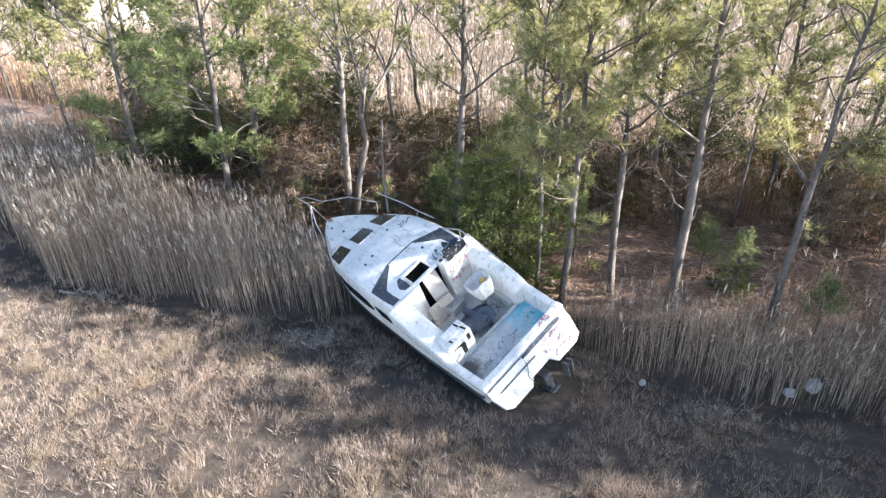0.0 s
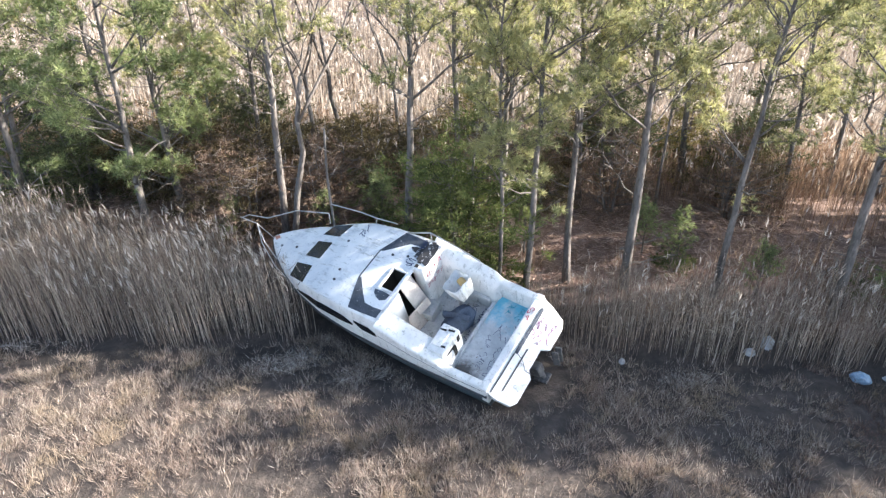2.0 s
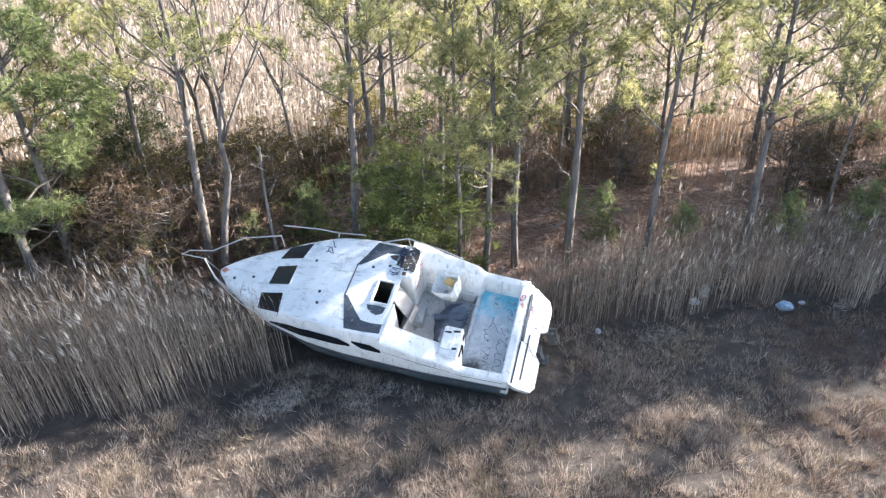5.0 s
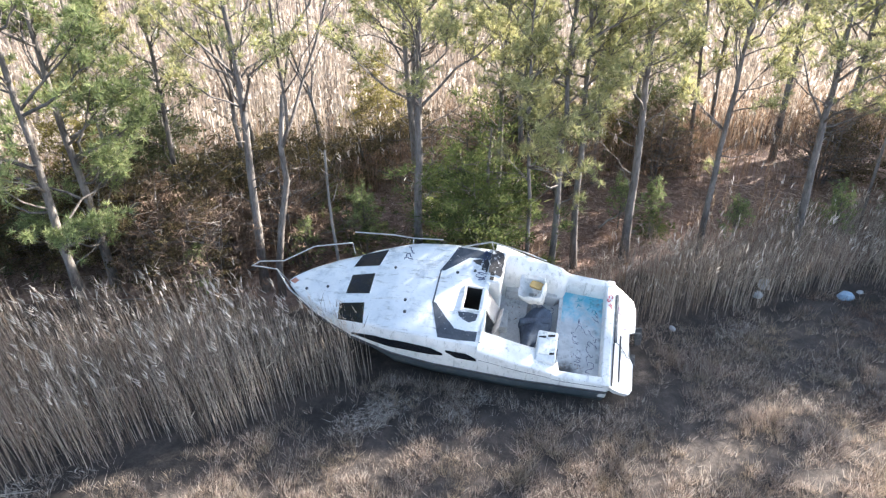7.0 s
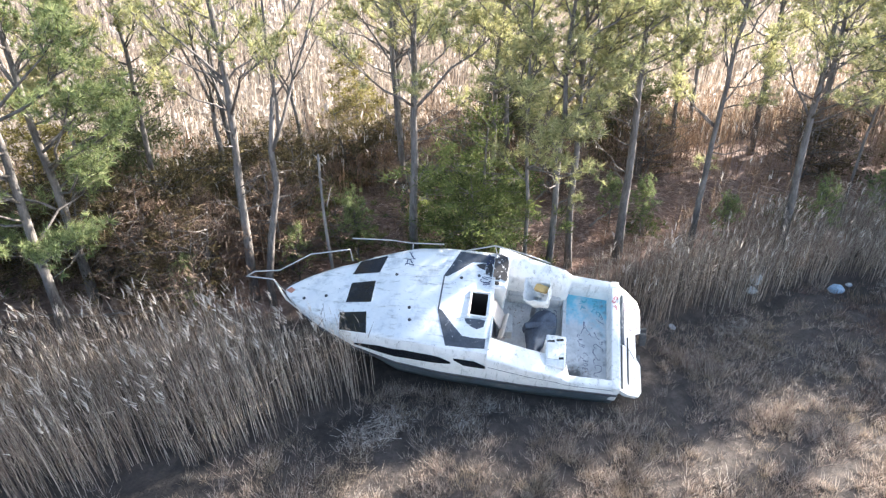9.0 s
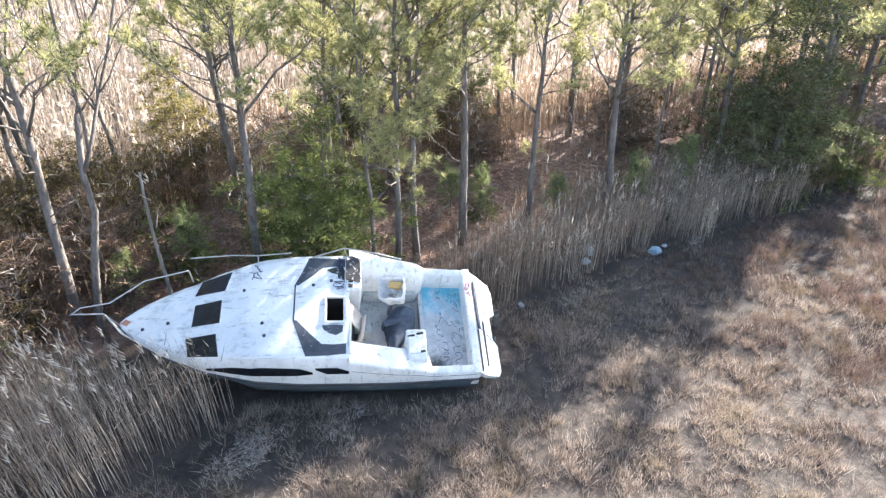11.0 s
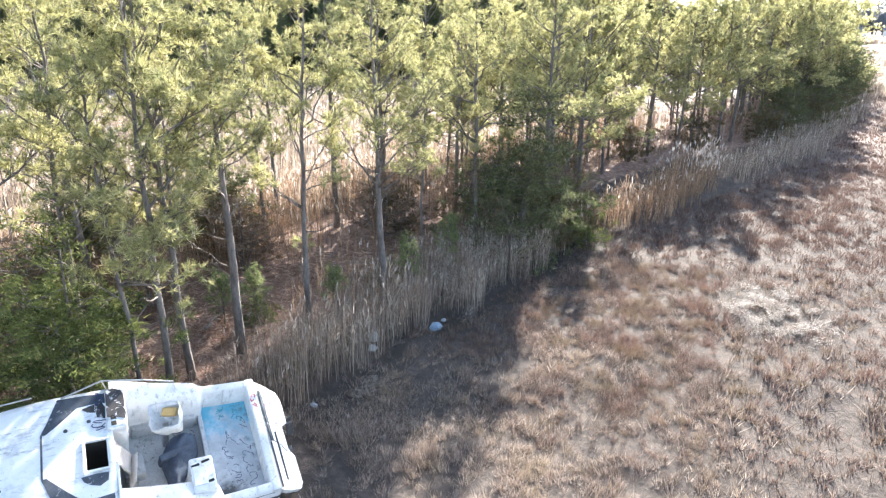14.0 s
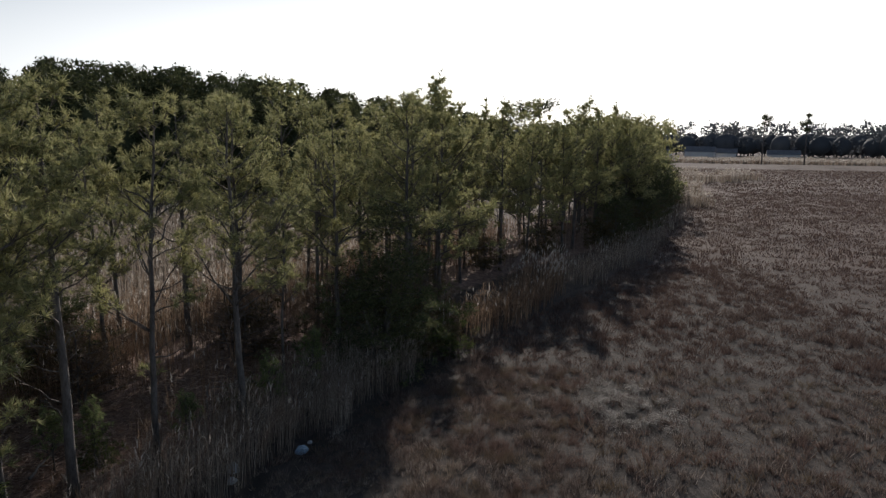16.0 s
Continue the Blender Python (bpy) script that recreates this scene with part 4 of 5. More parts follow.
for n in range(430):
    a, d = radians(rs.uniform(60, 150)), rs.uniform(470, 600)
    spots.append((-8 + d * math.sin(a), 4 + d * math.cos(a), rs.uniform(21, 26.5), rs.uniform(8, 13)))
far_wood("far_shore_wood", "low line of woods on the far shore, leaves tinted blue-grey for haze", 603, spots, 1.5, 150, M_FARSHORE, 20, True)
spots = []
for n in range(60):
    x = rs.uniform(80, 124)
    spots.append((x, float(np.interp(x, *zip(*WOOD_EDGE))) + rs.uniform(1, 14), rs.uniform(10.5, 14), rs.uniform(2.2, 3.2)))
far_wood("far_wood", "pines and shrubs at the end of the wood", 605, spots, 0.36, 520, M_NEEDLE)
reed_bed("far_reeds", "pale reeds in patches on the far marsh", M_FIELD, 607, [
    ((95, 150, -40, -20), 2.5, lambda x, y: band(5.0, 1.5)(x, y + 4.5) & (value_noise(x, y, 6, 3) > 0.45), 2.0, 0.16, (0, 0), 2, 0.8),
    ((160, 210, -62, -34), 1.2, lambda x, y: value_noise(x, y, 12, 5) > 0.35, 2.2, 0.3, (0, 0), 2, 0.8),
    ((330, 430, -220, -60), 0.5, lambda x, y: value_noise(x, y, 30, 7) > 0.3, 2.0, 0.8, (0, 0), 1, 0.6)])

M_HOUSE = surface("white_siding", (0.80, 0.80, 0.78), (0.68, 0.68, 0.67), 0.3, 2.0, 0.7, bump=0.1, depth=0.01)
M_ROOF = surface("grey_shingles", (0.24, 0.24, 0.25), (0.14, 0.14, 0.15), 0.4, 3.0, 0.9, bump=0.2, depth=0.02)


def house(x, y, turn, w, d, h, label="small white house with a grey gabled roof on the far shore", group="houses on the far shore"):
    root = tagged(new("house"), label, "house", group)
    root.matrix_basis = pose(x, y, 0, 0, 0, turn)
    bm = bmesh.new()
    bmesh.ops.create_cube(bm, size=1.0, matrix=Matrix.Translation((0, 0, h / 2)) @ Matrix.Diagonal((w, d, h, 1)))
    part("wall", bm, M_HOUSE, root)
    bm = bmesh.new()
    o = 0.5
    pts = [bm.verts.new(p) for p in ((-w / 2 - o, -d / 2 - o, h), (w / 2 + o, -d / 2 - o, h), (w / 2 + o, d / 2 + o, h), (-w / 2 - o, d / 2 + o, h), (-w / 2 - o, 0, h + d * 0.35), (w / 2 + o, 0, h + d * 0.35))]
    for f in ((0, 1, 5, 4), (2, 3, 4, 5), (0, 4, 3), (1, 2, 5), (0, 3, 2, 1)):
        bm.faces.new([pts[i] for i in f])
    part("roof", bm, M_ROOF, root)
    for k in range(4):
        bm = bmesh.new()
        bmesh.ops.create_cube(bm, size=1.0, matrix=Matrix.Translation((-w / 2 + (k + 0.5) * w / 4, -d / 2 - 0.02, h * 0.55)) @ Matrix.Diagonal((1.2, 0.08, 1.4, 1)))
        part("window", bm, M_GLASS_FAR, root)


M_GLASS_FAR = surface("house_window", (0.06, 0.07, 0.08), (0.03, 0.035, 0.04), 1.0, 4.0, 0.15)
for x, y, turn, w, d, h in ((395, -104, 66, 16, 9, 5), (405, -122, 70, 11, 8, 4.2), (400, -84, 80, 9, 7, 4), (418, -160, 74, 18, 8, 3.6)):
    house(x, y, turn, w, d, h)
house(-35.5, 61.5, -30, 5.0, 6.0, 5.2, "white-sided house behind the pale reed field", "house in the reeds")


def umbrella_pine(x, y, h, seed):
    rs, wood, crown = np.random.RandomState(seed), Heap(), Heap()
    wood.tube([(0, 0, -0.3), (0.2, 0, h * 0.5), (0, 0.2, h)], [0.35, 0.28, 0.12], 7)
    for k in range(9):
        a, z, l = rs.uniform(0, 6.28), h * rs.uniform(0.68, 1.0), rs.uniform(1.5, 4.8)
        end = np.array([math.cos(a) * l, math.sin(a) * l, z + 0.8])
        wood.tube([(0, 0, z), end], [0.12, 0.04], 4)
        n = 170
        at = end * rs.uniform(0.5, 1.15, (n, 1)) * [1, 1, 0] + np.stack([rs.normal(0, 0.7, n), rs.normal(0, 0.7, n), z + 0.7 + rs.normal(0, 0.6, n)], 1)
        crown.add(*spikes(at, rs.normal(size=(n, 3)) * [1, 1, 0.5], rs.uniform(0.3, 0.7, n), 0.32, rs))
    root = tagged(new("pine_tree"), "lone tall flat-topped pine on the far shore", "pine tree", "lone pines on the far shore")
    root.matrix_basis = pose(x, y, 0)
    put("trunk", wood.mesh("trunk", True), M_BARK, root)
    put("crown", crown.mesh("crown"), M_DARK, root)


umbrella_pine(330, -116, 24, 1)
umbrella_pine(330, -136, 23.5, 2)
umbrella_pine(142, 0.6, 17.6, 3)
heap = Heap()
heap.tube([(0, 0, -0.3), (0.1, 0, 9), (0.0, 0.1, 17.6)], [0.2, 0.16, 0.07], 6)
pole = tagged(put("dead_tree", heap.mesh("dead_tree", True), M_DEADWOOD), "bare grey dead trunk standing above the far trees", "dead tree")
pole.matrix_basis = pose(113, 10, 0)

# ---- the boat: built bow ahead along +y, starboard +x, then laid heeled in the marsh ----
BOAT = Matrix(((0.6315, -0.7396, -0.2329, 3.089), (0.6469, 0.6681, -0.3677, 11.861), (0.4275, 0.0816, 0.9003, 1.173), (0, 0, 0, 1))) @ Matrix.Scale(0.984, 4)


def gelcoat(name, light, dark, grime, specks, rough, run):
    """Old white gelcoat: chalky patches, grey-green grime, runs of dirt and dark flecks."""
    m, nt, bsdf = material(name)
    col = ramp(nt, noise_out(nt, 1.0, 6.0, 0.65), [(0.35, dark), (0.55, light)])
    col = mixed(nt, col, grime, ramp(nt, noise_out(nt, 1.9, 8.0, 0.75), [(0.53, (0, 0, 0)), (0.72, (0.8, 0.8, 0.8))]))
    col = mixed(nt, col, (0.22, 0.23, 0.21), ramp(nt, noise_out(nt, 3.2, 6.0, 0.7, run), [(0.55, (0, 0, 0)), (0.7, (0.75, 0.75, 0.75))]))
    col = mixed(nt, col, (0.06, 0.06, 0.055), ramp(nt, noise_out(nt, 17.0, 3.0, 0.6), [(specks, (0, 0, 0)), (specks + 0.03, (0.85, 0.85, 0.85))]))
    nt.links.new(col, bsdf.inputs["Base Color"])
    bsdf.inputs["Roughness"].default_value = rough
    bumped(nt, bsdf, noise_out(nt, 24.0, 3.0, 0.7), 0.08, 0.004)
    return m


M_GEL = gelcoat("weathered_gelcoat", (0.84, 0.84, 0.82), (0.66, 0.67, 0.66), (0.42, 0.43, 0.41), 0.7, 0.4, (2.5, 2.5, 0.5))
M_DECK = gelcoat("chalky_deck", (0.85, 0.855, 0.85), (0.7, 0.725, 0.74), (0.36, 0.4, 0.44), 0.7, 0.55, (3.0, 0.7, 1.0))
M_HULL = surface("dull_hull_paint", (0.12, 0.16, 0.18), (0.05, 0.07, 0.085), 1.3, 20.0, 0.6, bump=0.1, depth=0.004, stain=(0.22, 0.2, 0.16))
M_RAIL = surface("black_rub_rail", (0.07, 0.075, 0.085), (0.025, 0.027, 0.03), 3.0, 30.0, 0.6, bump=0.1, depth=0.003)
M_SCAR = surface("grey_bedding_scar", (0.095, 0.112, 0.14), (0.03, 0.038, 0.05), 4.0, 30.0, 0.85, bump=0.3, depth=0.004, stain=(0.6, 0.6, 0.6), stain_at=(0.62, 0.66))
M_SOLE = surface("dirty_cockpit_sole", (0.62, 0.63, 0.63), (0.34, 0.36, 0.37), 1.9, 24.0, 0.8, bump=0.2, depth=0.004, stain=(0.12, 0.12, 0.115), stain_at=(0.55, 0.7))
M_PEEL = surface("peeled_black_dash", (0.05, 0.05, 0.055), (0.02, 0.02, 0.022), 5.0, 30.0, 0.7, bump=0.4, depth=0.006, stain=(0.7, 0.71, 0.72), stain_at=(0.56, 0.6))
# near-black stands in for the shade inside openings
M_INSHADE = surface("dark_cabin", (0.035, 0.033, 0.03), (0.012, 0.012, 0.012), 3.0, 20.0, 0.9)
M_STEEL = surface("dull_steel_tube", (0.62, 0.62, 0.62), (0.42, 0.42, 0.41), 6.0, 60.0, 0.35, metal=0.85, bump=0.05, depth=0.001)
M_FOAM = surface("yellowed_foam", (0.62, 0.44, 0.19), (0.42, 0.27, 0.10), 6.0, 40.0, 0.95, bump=0.5, depth=0.01)
M_CLOTH = surface("dark_blue_vinyl", (0.09, 0.12, 0.17), (0.03, 0.04, 0.06), 3.0, 25.0, 0.7, bump=0.3, depth=0.006)
M_BLUEINK = surface("blue_spray", (0.05, 0.07, 0.16), (0.02, 0.03, 0.08), 8.0, 60.0, 0.7)
M_PURPLEINK = surface("purple_spray", (0.26, 0.07, 0.2), (0.1, 0.04, 0.13), 4.0, 60.0, 0.7)
M_REDINK = surface("red_spray", (0.50, 0.05, 0.10), (0.30, 0.03, 0.06), 8.0, 60.0, 0.7)
M_TEALINK = surface("teal_spray", (0.10, 0.42, 0.50), (0.05, 0.28, 0.36), 8.0, 60.0, 0.7)
M_DOOR = surface("stained_door_panel", (0.66, 0.61, 0.56), (0.42, 0.37, 0.33), 2.0, 25.0, 0.6, bump=0.1, depth=0.004, stain=(0.25, 0.21, 0.18))
M_ORANGE = surface("faded_orange_tape", (0.62, 0.30, 0.22), (0.45, 0.2, 0.14), 6.0, 40.0, 0.8)
M_DRIVE = surface("corroded_drive_leg", (0.20, 0.20, 0.20), (0.07, 0.07, 0.075), 4.0, 30.0, 0.55, metal=0.4, bump=0.3, depth=0.006, stain=(0.4, 0.38, 0.35))


def glass_dark():
    m, nt, bsdf = material("smoked_glass")
    col = ramp(nt, noise_out(nt, 5.0, 5.0, 0.7), [(0.4, (0.006, 0.008, 0.012)), (0.75, (0.022, 0.026, 0.032))])
    nt.links.new(col, bsdf.inputs["Base Color"])
    bsdf.inputs["Roughness"].default_value = 0.16
    return m


M_GLASS = glass_dark()


def teal_sole():
    m, nt, bsdf = material("spray_painted_sole")
    base = ramp(nt, noise_out(nt, 2.5, 5.0, 0.7), [(0.3, (0.40, 0.43, 0.45)), (0.65, (0.66, 0.68, 0.69))])
    co = nt.nodes.new("ShaderNodeTexCoord")
    sep = nt.nodes.new("ShaderNodeSeparateXYZ")
    nt.links.new(co.outputs["Object"], sep.inputs[0])
    cloud = nt.nodes.new("ShaderNodeMath")
    cloud.operation = "MULTIPLY_ADD"
    nt.links.new(noise_out(nt, 2.2, 6.0, 0.7), cloud.inputs[0])
    cloud.inputs[1].default_value = 1.5
    side = nt.nodes.new("ShaderNodeMath")
    side.operation = "MULTIPLY_ADD"
    nt.links.new(sep.outputs[0], side.inputs[0])
    side.inputs[1].default_value, side.inputs[2].default_value = 0.42, -0.55
    nt.links.new(side.outputs[0], cloud.inputs[2])
    spray = ramp(nt, cloud.outputs[0], [(0.3, (0, 0, 0)), (0.72, (0.9, 0.9, 0.9))])
    col = mixed(nt, base, (0.10, 0.46, 0.60), spray)
    dirt = ramp(nt, noise_out(nt, 1.9, 7.0, 0.75), [(0.55, (0, 0, 0)), (0.68, (0.8, 0.8, 0.8))])
    col = mixed(nt, col, (0.16, 0.17, 0.18), dirt)
    # wet black dirt gathered in the low corner
    corner = nt.nodes.new("ShaderNodeVectorMath")
    corner.operation = "DISTANCE"
    nt.links.new(co.outputs["Object"], corner.inputs[0])
    corner.inputs[1].default_value = (-1.2, 0.95, -0.38)
    ragged = nt.nodes.new("ShaderNodeMath")
    ragged.operation = "MULTIPLY_ADD"
    nt.links.new(noise_out(nt, 3.5, 6.0, 0.75), ragged.inputs[0])
    ragged.inputs[1].default_value = 0.9
    nt.links.new(corner.outputs["Value"], ragged.inputs[2])
    col = mixed(nt, (0.045, 0.047, 0.05), col, ramp(nt, ragged.outputs[0], [(0.72, (0.1, 0.1, 0.1)), (0.98, (1, 1, 1))]))
    nt.links.new(col, bsdf.inputs["Base Color"])
    bsdf.inputs["Roughness"].default_value = 0.7
    return m


M_TEAL = teal_sole()


def half_beam(y):
    return np.interp(y, [-0.1, 2, 4, 5, 6, 6.8, 7.4, 7.75, 7.9, 7.97], [1.44, 1.52, 1.5, 1.42, 1.2, 0.88, 0.54, 0.28, 0.14, 0.02])


def rail_z(y):
    return np.interp(y, [0, 4, 6, 8], [-0.13, -0.12, -0.07, -0.03])


def crown_z(y):
    return np.interp(y, [2.9, 4.2, 4.8, 5.3, 5.8, 6.35, 7.4, 7.97], [0.82, 0.79, 0.73, 0.61, 0.47, 0.26, 0.09, 0.0])


def shoulder(y):
    """Half width and height of the deck's edge."""
    return max(half_beam(y) - 0.03 - 0.13 * min(1.0, (7.97 - y) / 1.5), 0.012), crown_z(y) - 0.05 * min(1, (7.97 - y) / 2)


def deck_z(x, y):
    w, zs = shoulder(y)
    return zs + (crown_z(y) - zs) * (1 - min(1, abs(x) / w) ** 2)


def side_point(sign, y, f, out=0.0):
    w, zs = shoulder(y)
    b, zr = half_beam(y), rail_z(y)
    g = f + 0.28 * math.sin(f * math.pi) * 0.5
    return Vector((sign * (b + (w - b) * f**1.6 + out), y, zr + (zs - zr) * g))


def coaming_z(sign, y):
    return float(np.interp(y, [0, 1.12, 1.3, 2.1, 3.0], [0.16, 0.18, 0.36, 0.58, 0.93] if sign > 0 else [0.14, 0.16, 0.30, 0.52, 0.8]))


def grid_bm(rows, skip=()):
    """A skin over rows of points."""
    bm = bmesh.new()
    vs = [[bm.verts.new(p) for p in row] for row in rows]
    for i in range(len(vs) - 1):
        for j in range(len(vs[0]) - 1):
            if (i, j) not in skip:
                bm.faces.new((vs[i][j], vs[i][j + 1], vs[i + 1][j + 1], vs[i + 1][j]))
    return bm


def solid(bm, thick):
    bmesh.ops.recalc_face_normals(bm, faces=bm.faces)
    bmesh.ops.solidify(bm, geom=list(bm.faces), thickness=thick)
    return bm


def box_bm(size, at, rot=(0, 0, 0), bevel=0.015, bm=None):
    bm = bm or bmesh.new()
    r = bmesh.ops.create_cube(bm, size=1.0)
    vs = r["verts"]
    bmesh.ops.scale(bm, vec=size, verts=vs)
    if bevel:
        es = list({e for v in vs for e in v.link_edges})
        out = bmesh.ops.bevel(bm, geom=es, offset=bevel, segments=2, affect="EDGES", profile=0.6)
        vs = list({v for f in out["faces"] for v in f.verts} | {v for v in vs if v.is_valid})
    bmesh.ops.transform(bm, matrix=pose(*at, *rot), verts=vs)
    return bm


def plate_bm(outline, thick):
    """A flat or folded plate over an outline of points."""
    bm = bmesh.new()
    bm.faces.new([bm.verts.new(p) for p in outline])
    bmesh.ops.triangulate(bm, faces=bm.faces)
    return solid(bm, thick)


def tube_part(name, pts, radius, mat, parent, label=""):
    heap = Heap()
    fine = []
    pts = [np.array(p, float) for p in pts]
    for a, b in zip(pts[:-1], pts[1:]):
        fine += [a + (b - a) * k for k in (0.0, 0.12, 0.88)]
    fine.append(pts[-1])
    heap.tube(fine, np.full(len(fine), radius), 8)
    return put(name, heap.mesh(name, True), mat, parent, label)


def scribble(heap, rs, origin, u, v, width, height, letters, stroke=0.014):
    """Loops and slashes of spray paint, no letters, over a patch spanned by u and v."""
    n = np.cross(u, v)
    origin = np.asarray(origin, float) + n * 0.006
    for k in range(letters):
        t = np.linspace(0, 1, 9)
        cx = (k + 0.5) / letters
        a, b, ph = rs.uniform(2, 6), rs.uniform(1, 4), rs.uniform(0, 6)
        px = cx + (0.75 / letters) * np.cos(a * t + ph) * rs.uniform(0.4, 1) + rs.normal(0, 0.1 / letters, 9)
        py = 0.5 + rs.uniform(-0.15, 0.15) + 0.4 * np.sin(b * t * 1.3 + ph * 1.7) * rs.uniform(0.5, 1) + rs.normal(0, 0.03, 9)
        pts = origin + px[:, None] * width * u + py[:, None] * height * v
        d = np.gradient(pts, axis=0)
        s = np.cross(d, n)
        s = s / (np.linalg.norm(s, axis=1)[:, None] + 1e-9) * stroke / 2
        vv = np.concatenate([pts - s, pts + s])
        m = len(t)
        tt = np.array([(i, i + 1, m + i + 1) for i in range(m - 1)] + [(i, m + i + 1, m + i) for i in range(m - 1)])
        heap.add(vv, tt)


def build_boat():
    rs = np.random.RandomState(9)
    boat = tagged(new("motor_boat"), "derelict white cabin cruiser with graffiti lying heeled in the marsh", "boat")
    boat.matrix_basis = BOAT
    ys = np.concatenate([np.linspace(0, 6, 13), np.linspace(6.3, 7.9, 8), [7.97]])
    # hull below the rub rail
    rows = []
    for y in ys:
        b, zr = half_beam(y), rail_z(y)
        keel = float(np.interp(y, [0, 4.5, 6.5, 7.5, 7.97], [-1.32, -1.55, -1.25, -0.65, -0.06]))
        chine, cw = float(np.interp(y, [0, 5, 7, 7.97], [-0.86, -0.95, -0.65, -0.05])), b * float(np.interp(y, [0, 5, 7, 7.97], [0.93, 0.85, 0.6, 0.5]))
        yy = y - float(np.interp(y, [0, 6, 7.97], [0, 0, 0.0]))
        half = [(b, zr), (b * 0.99, zr - 0.1), ((b + cw) / 2 + 0.02, (zr + chine) / 2), (cw, chine), (cw * 0.93, chine - 0.02), (0.0, keel)]
        rows.append([(x, yy, z) for x, z in half] + [(-x, yy, z) for x, z in half[-2::-1]])
    bm = grid_bm(rows)
    bm.faces.new([v for v in bm.verts[:0]] or [bm.verts.new(p) for p in rows[0]])
    bmesh.ops.remove_doubles(bm, verts=bm.verts, dist=0.0005)
    part("hull", bm, M_HULL, boat, "dull dark blue-green hull below the rub rail", True)
    # white topsides from rub rail to deck edge, with coamings aft
    for sign, side in ((-1, "port"), (1, "starboard")):
        rows = []
        for y in np.concatenate([np.linspace(2.9, 6, 13), np.linspace(6.25, 7.9, 8), [7.96]]):
            rows.append([side_point(sign, y, f) for f in (0, 0.12, 0.3, 0.5, 0.7, 0.85, 0.95, 1.0)])
        part("topside", grid_bm(rows), M_GEL, boat, smooth=True)
        rows = []
        for y in (0.0, 0.3, 0.8, 1.1, 1.18, 1.3, 1.7, 2.1, 2.5, 2.95):
            b, zr, zt = float(half_beam(y)), float(rail_z(y)), coaming_z(sign, y)
            low = -0.42 if y < 1.15 else -0.62
            if y < 1.15:
                inner = ((b - 0.19, zt), (b - 0.225, zt - 0.012), (b - 0.24, zt - 0.05), (b - 0.26, low))
            else:
                inner = ((b - 0.15, zt), (b - 0.2, zt - 0.02), (b - 0.47, zt - 0.16), (b - 0.52, low)) if sign > 0 else ((b - 0.16, zt), (b - 0.56, zt - 0.05), (b - 0.62, zt - 0.09), (b - 0.64, low))
            rows.append([(sign * x, y, z) for x, z in ((b, zr), (b + 0.005, zr + 0.1), (b - 0.04, zt - 0.05), (b - 0.06, zt - 0.012), (b - 0.09, zt)) + inner])
        part("coaming", grid_bm(rows), M_GEL, boat, "white moulded cockpit side", True)
        heap = Heap()
        yr = np.linspace(-0.02, 7.95, 40)
        heap.tube(np.stack([sign * (half_beam(yr) + 0.006), yr, rail_z(yr)], 1), np.full(40, 0.032), 6)
        put("rub_rail", heap.mesh("rub_rail", True), M_RAIL, boat, "black rub rail")
        rows = [[(sign * (half_beam(y) + 0.004), y, rail_z(y) - 0.02), (sign * (half_beam(y) * 0.992 + 0.006), y, rail_z(y) - 0.07), (sign * (half_beam(y) * 0.988 + 0.006), y, rail_z(y) - 0.13)] for y in np.linspace(0, 7.6, 30)]
        part("stripe", solid(grid_bm(rows), 0.006), M_CLOTH, boat, "dark blue stripe below the rail", True)
        # the shaded line of the moulded crease, drawn as a dark grey strip
        rows = []
        for y in np.linspace(0.1, 2.9, 14):
            b, zr, zt = float(half_beam(y)), float(rail_z(y)), coaming_z(sign, y)
            k = 0.62
            x, z = b + 0.005 - 0.045 * k, zr + 0.1 + (zt - 0.15 - zr) * k
            rows.append([(sign * (x + 0.006), y, z), (sign * (x + 0.006), y, z - 0.014)])
        part("side_crease", solid(grid_bm(rows), 0.006), M_SCAR, boat, "thin dark grey strip drawn for the shade of the side crease")
        # smoked side windows
        def strip(name, y0, y1, low, high):
            """A pane between two lines of (y, share of the side's height)."""
            rows = []
            for y in np.linspace(y0, y1, 26):
                a, c = np.interp(-y, *zip(*[(-p, q) for p, q in low])), np.interp(-y, *zip(*[(-p, q) for p, q in high]))
                rows.append([side_point(sign, y, a + (c - a) * k, 0.016) for k in (0, 0.33, 0.67, 1)])
            return part(name, solid(grid_bm(rows), 0.01), M_GLASS, boat, "long smoked side window")
        strip("side_window", 5.98, 3.72, [(5.98, 0.24), (5.4, 0.23), (4.8, 0.27), (4.2, 0.31), (3.72, 0.38)], [(5.98, 0.31), (5.4, 0.52), (4.8, 0.58), (4.0, 0.58), (3.72, 0.44)])
        strip("side_window", 3.66, 2.95, [(3.66, 0.54), (3.42, 0.38), (2.95, 0.38)], [(3.66, 0.6), (3.2, 0.6), (2.95, 0.46)])
    # foredeck and dash deck with the companionway cut out
    us = [-1, -0.9, -0.7, -0.5, -0.335, -0.1, 0.105, 0.35, 0.55, 0.75, 0.9, 1]
    yd = [2.95, 3.08, 3.44, 3.8, 4.2, 4.5, 4.8, 5.05, 5.3, 5.55, 5.8, 6.1, 6.35, 6.7, 7.05, 7.4, 7.7, 7.88, 7.96]
    rows = [[(u * shoulder(y)[0], y, deck_z(u * shoulder(y)[0], y)) for u in us] for y in yd]
    part("deck", solid(grid_bm(rows, {(1, 4), (1, 5)}), 0.02), M_DECK, boat, "chalky white foredeck stained grey", True)

    def on_deck(x, y, up=0.006):
        return (x, y, deck_z(x, y) + up)

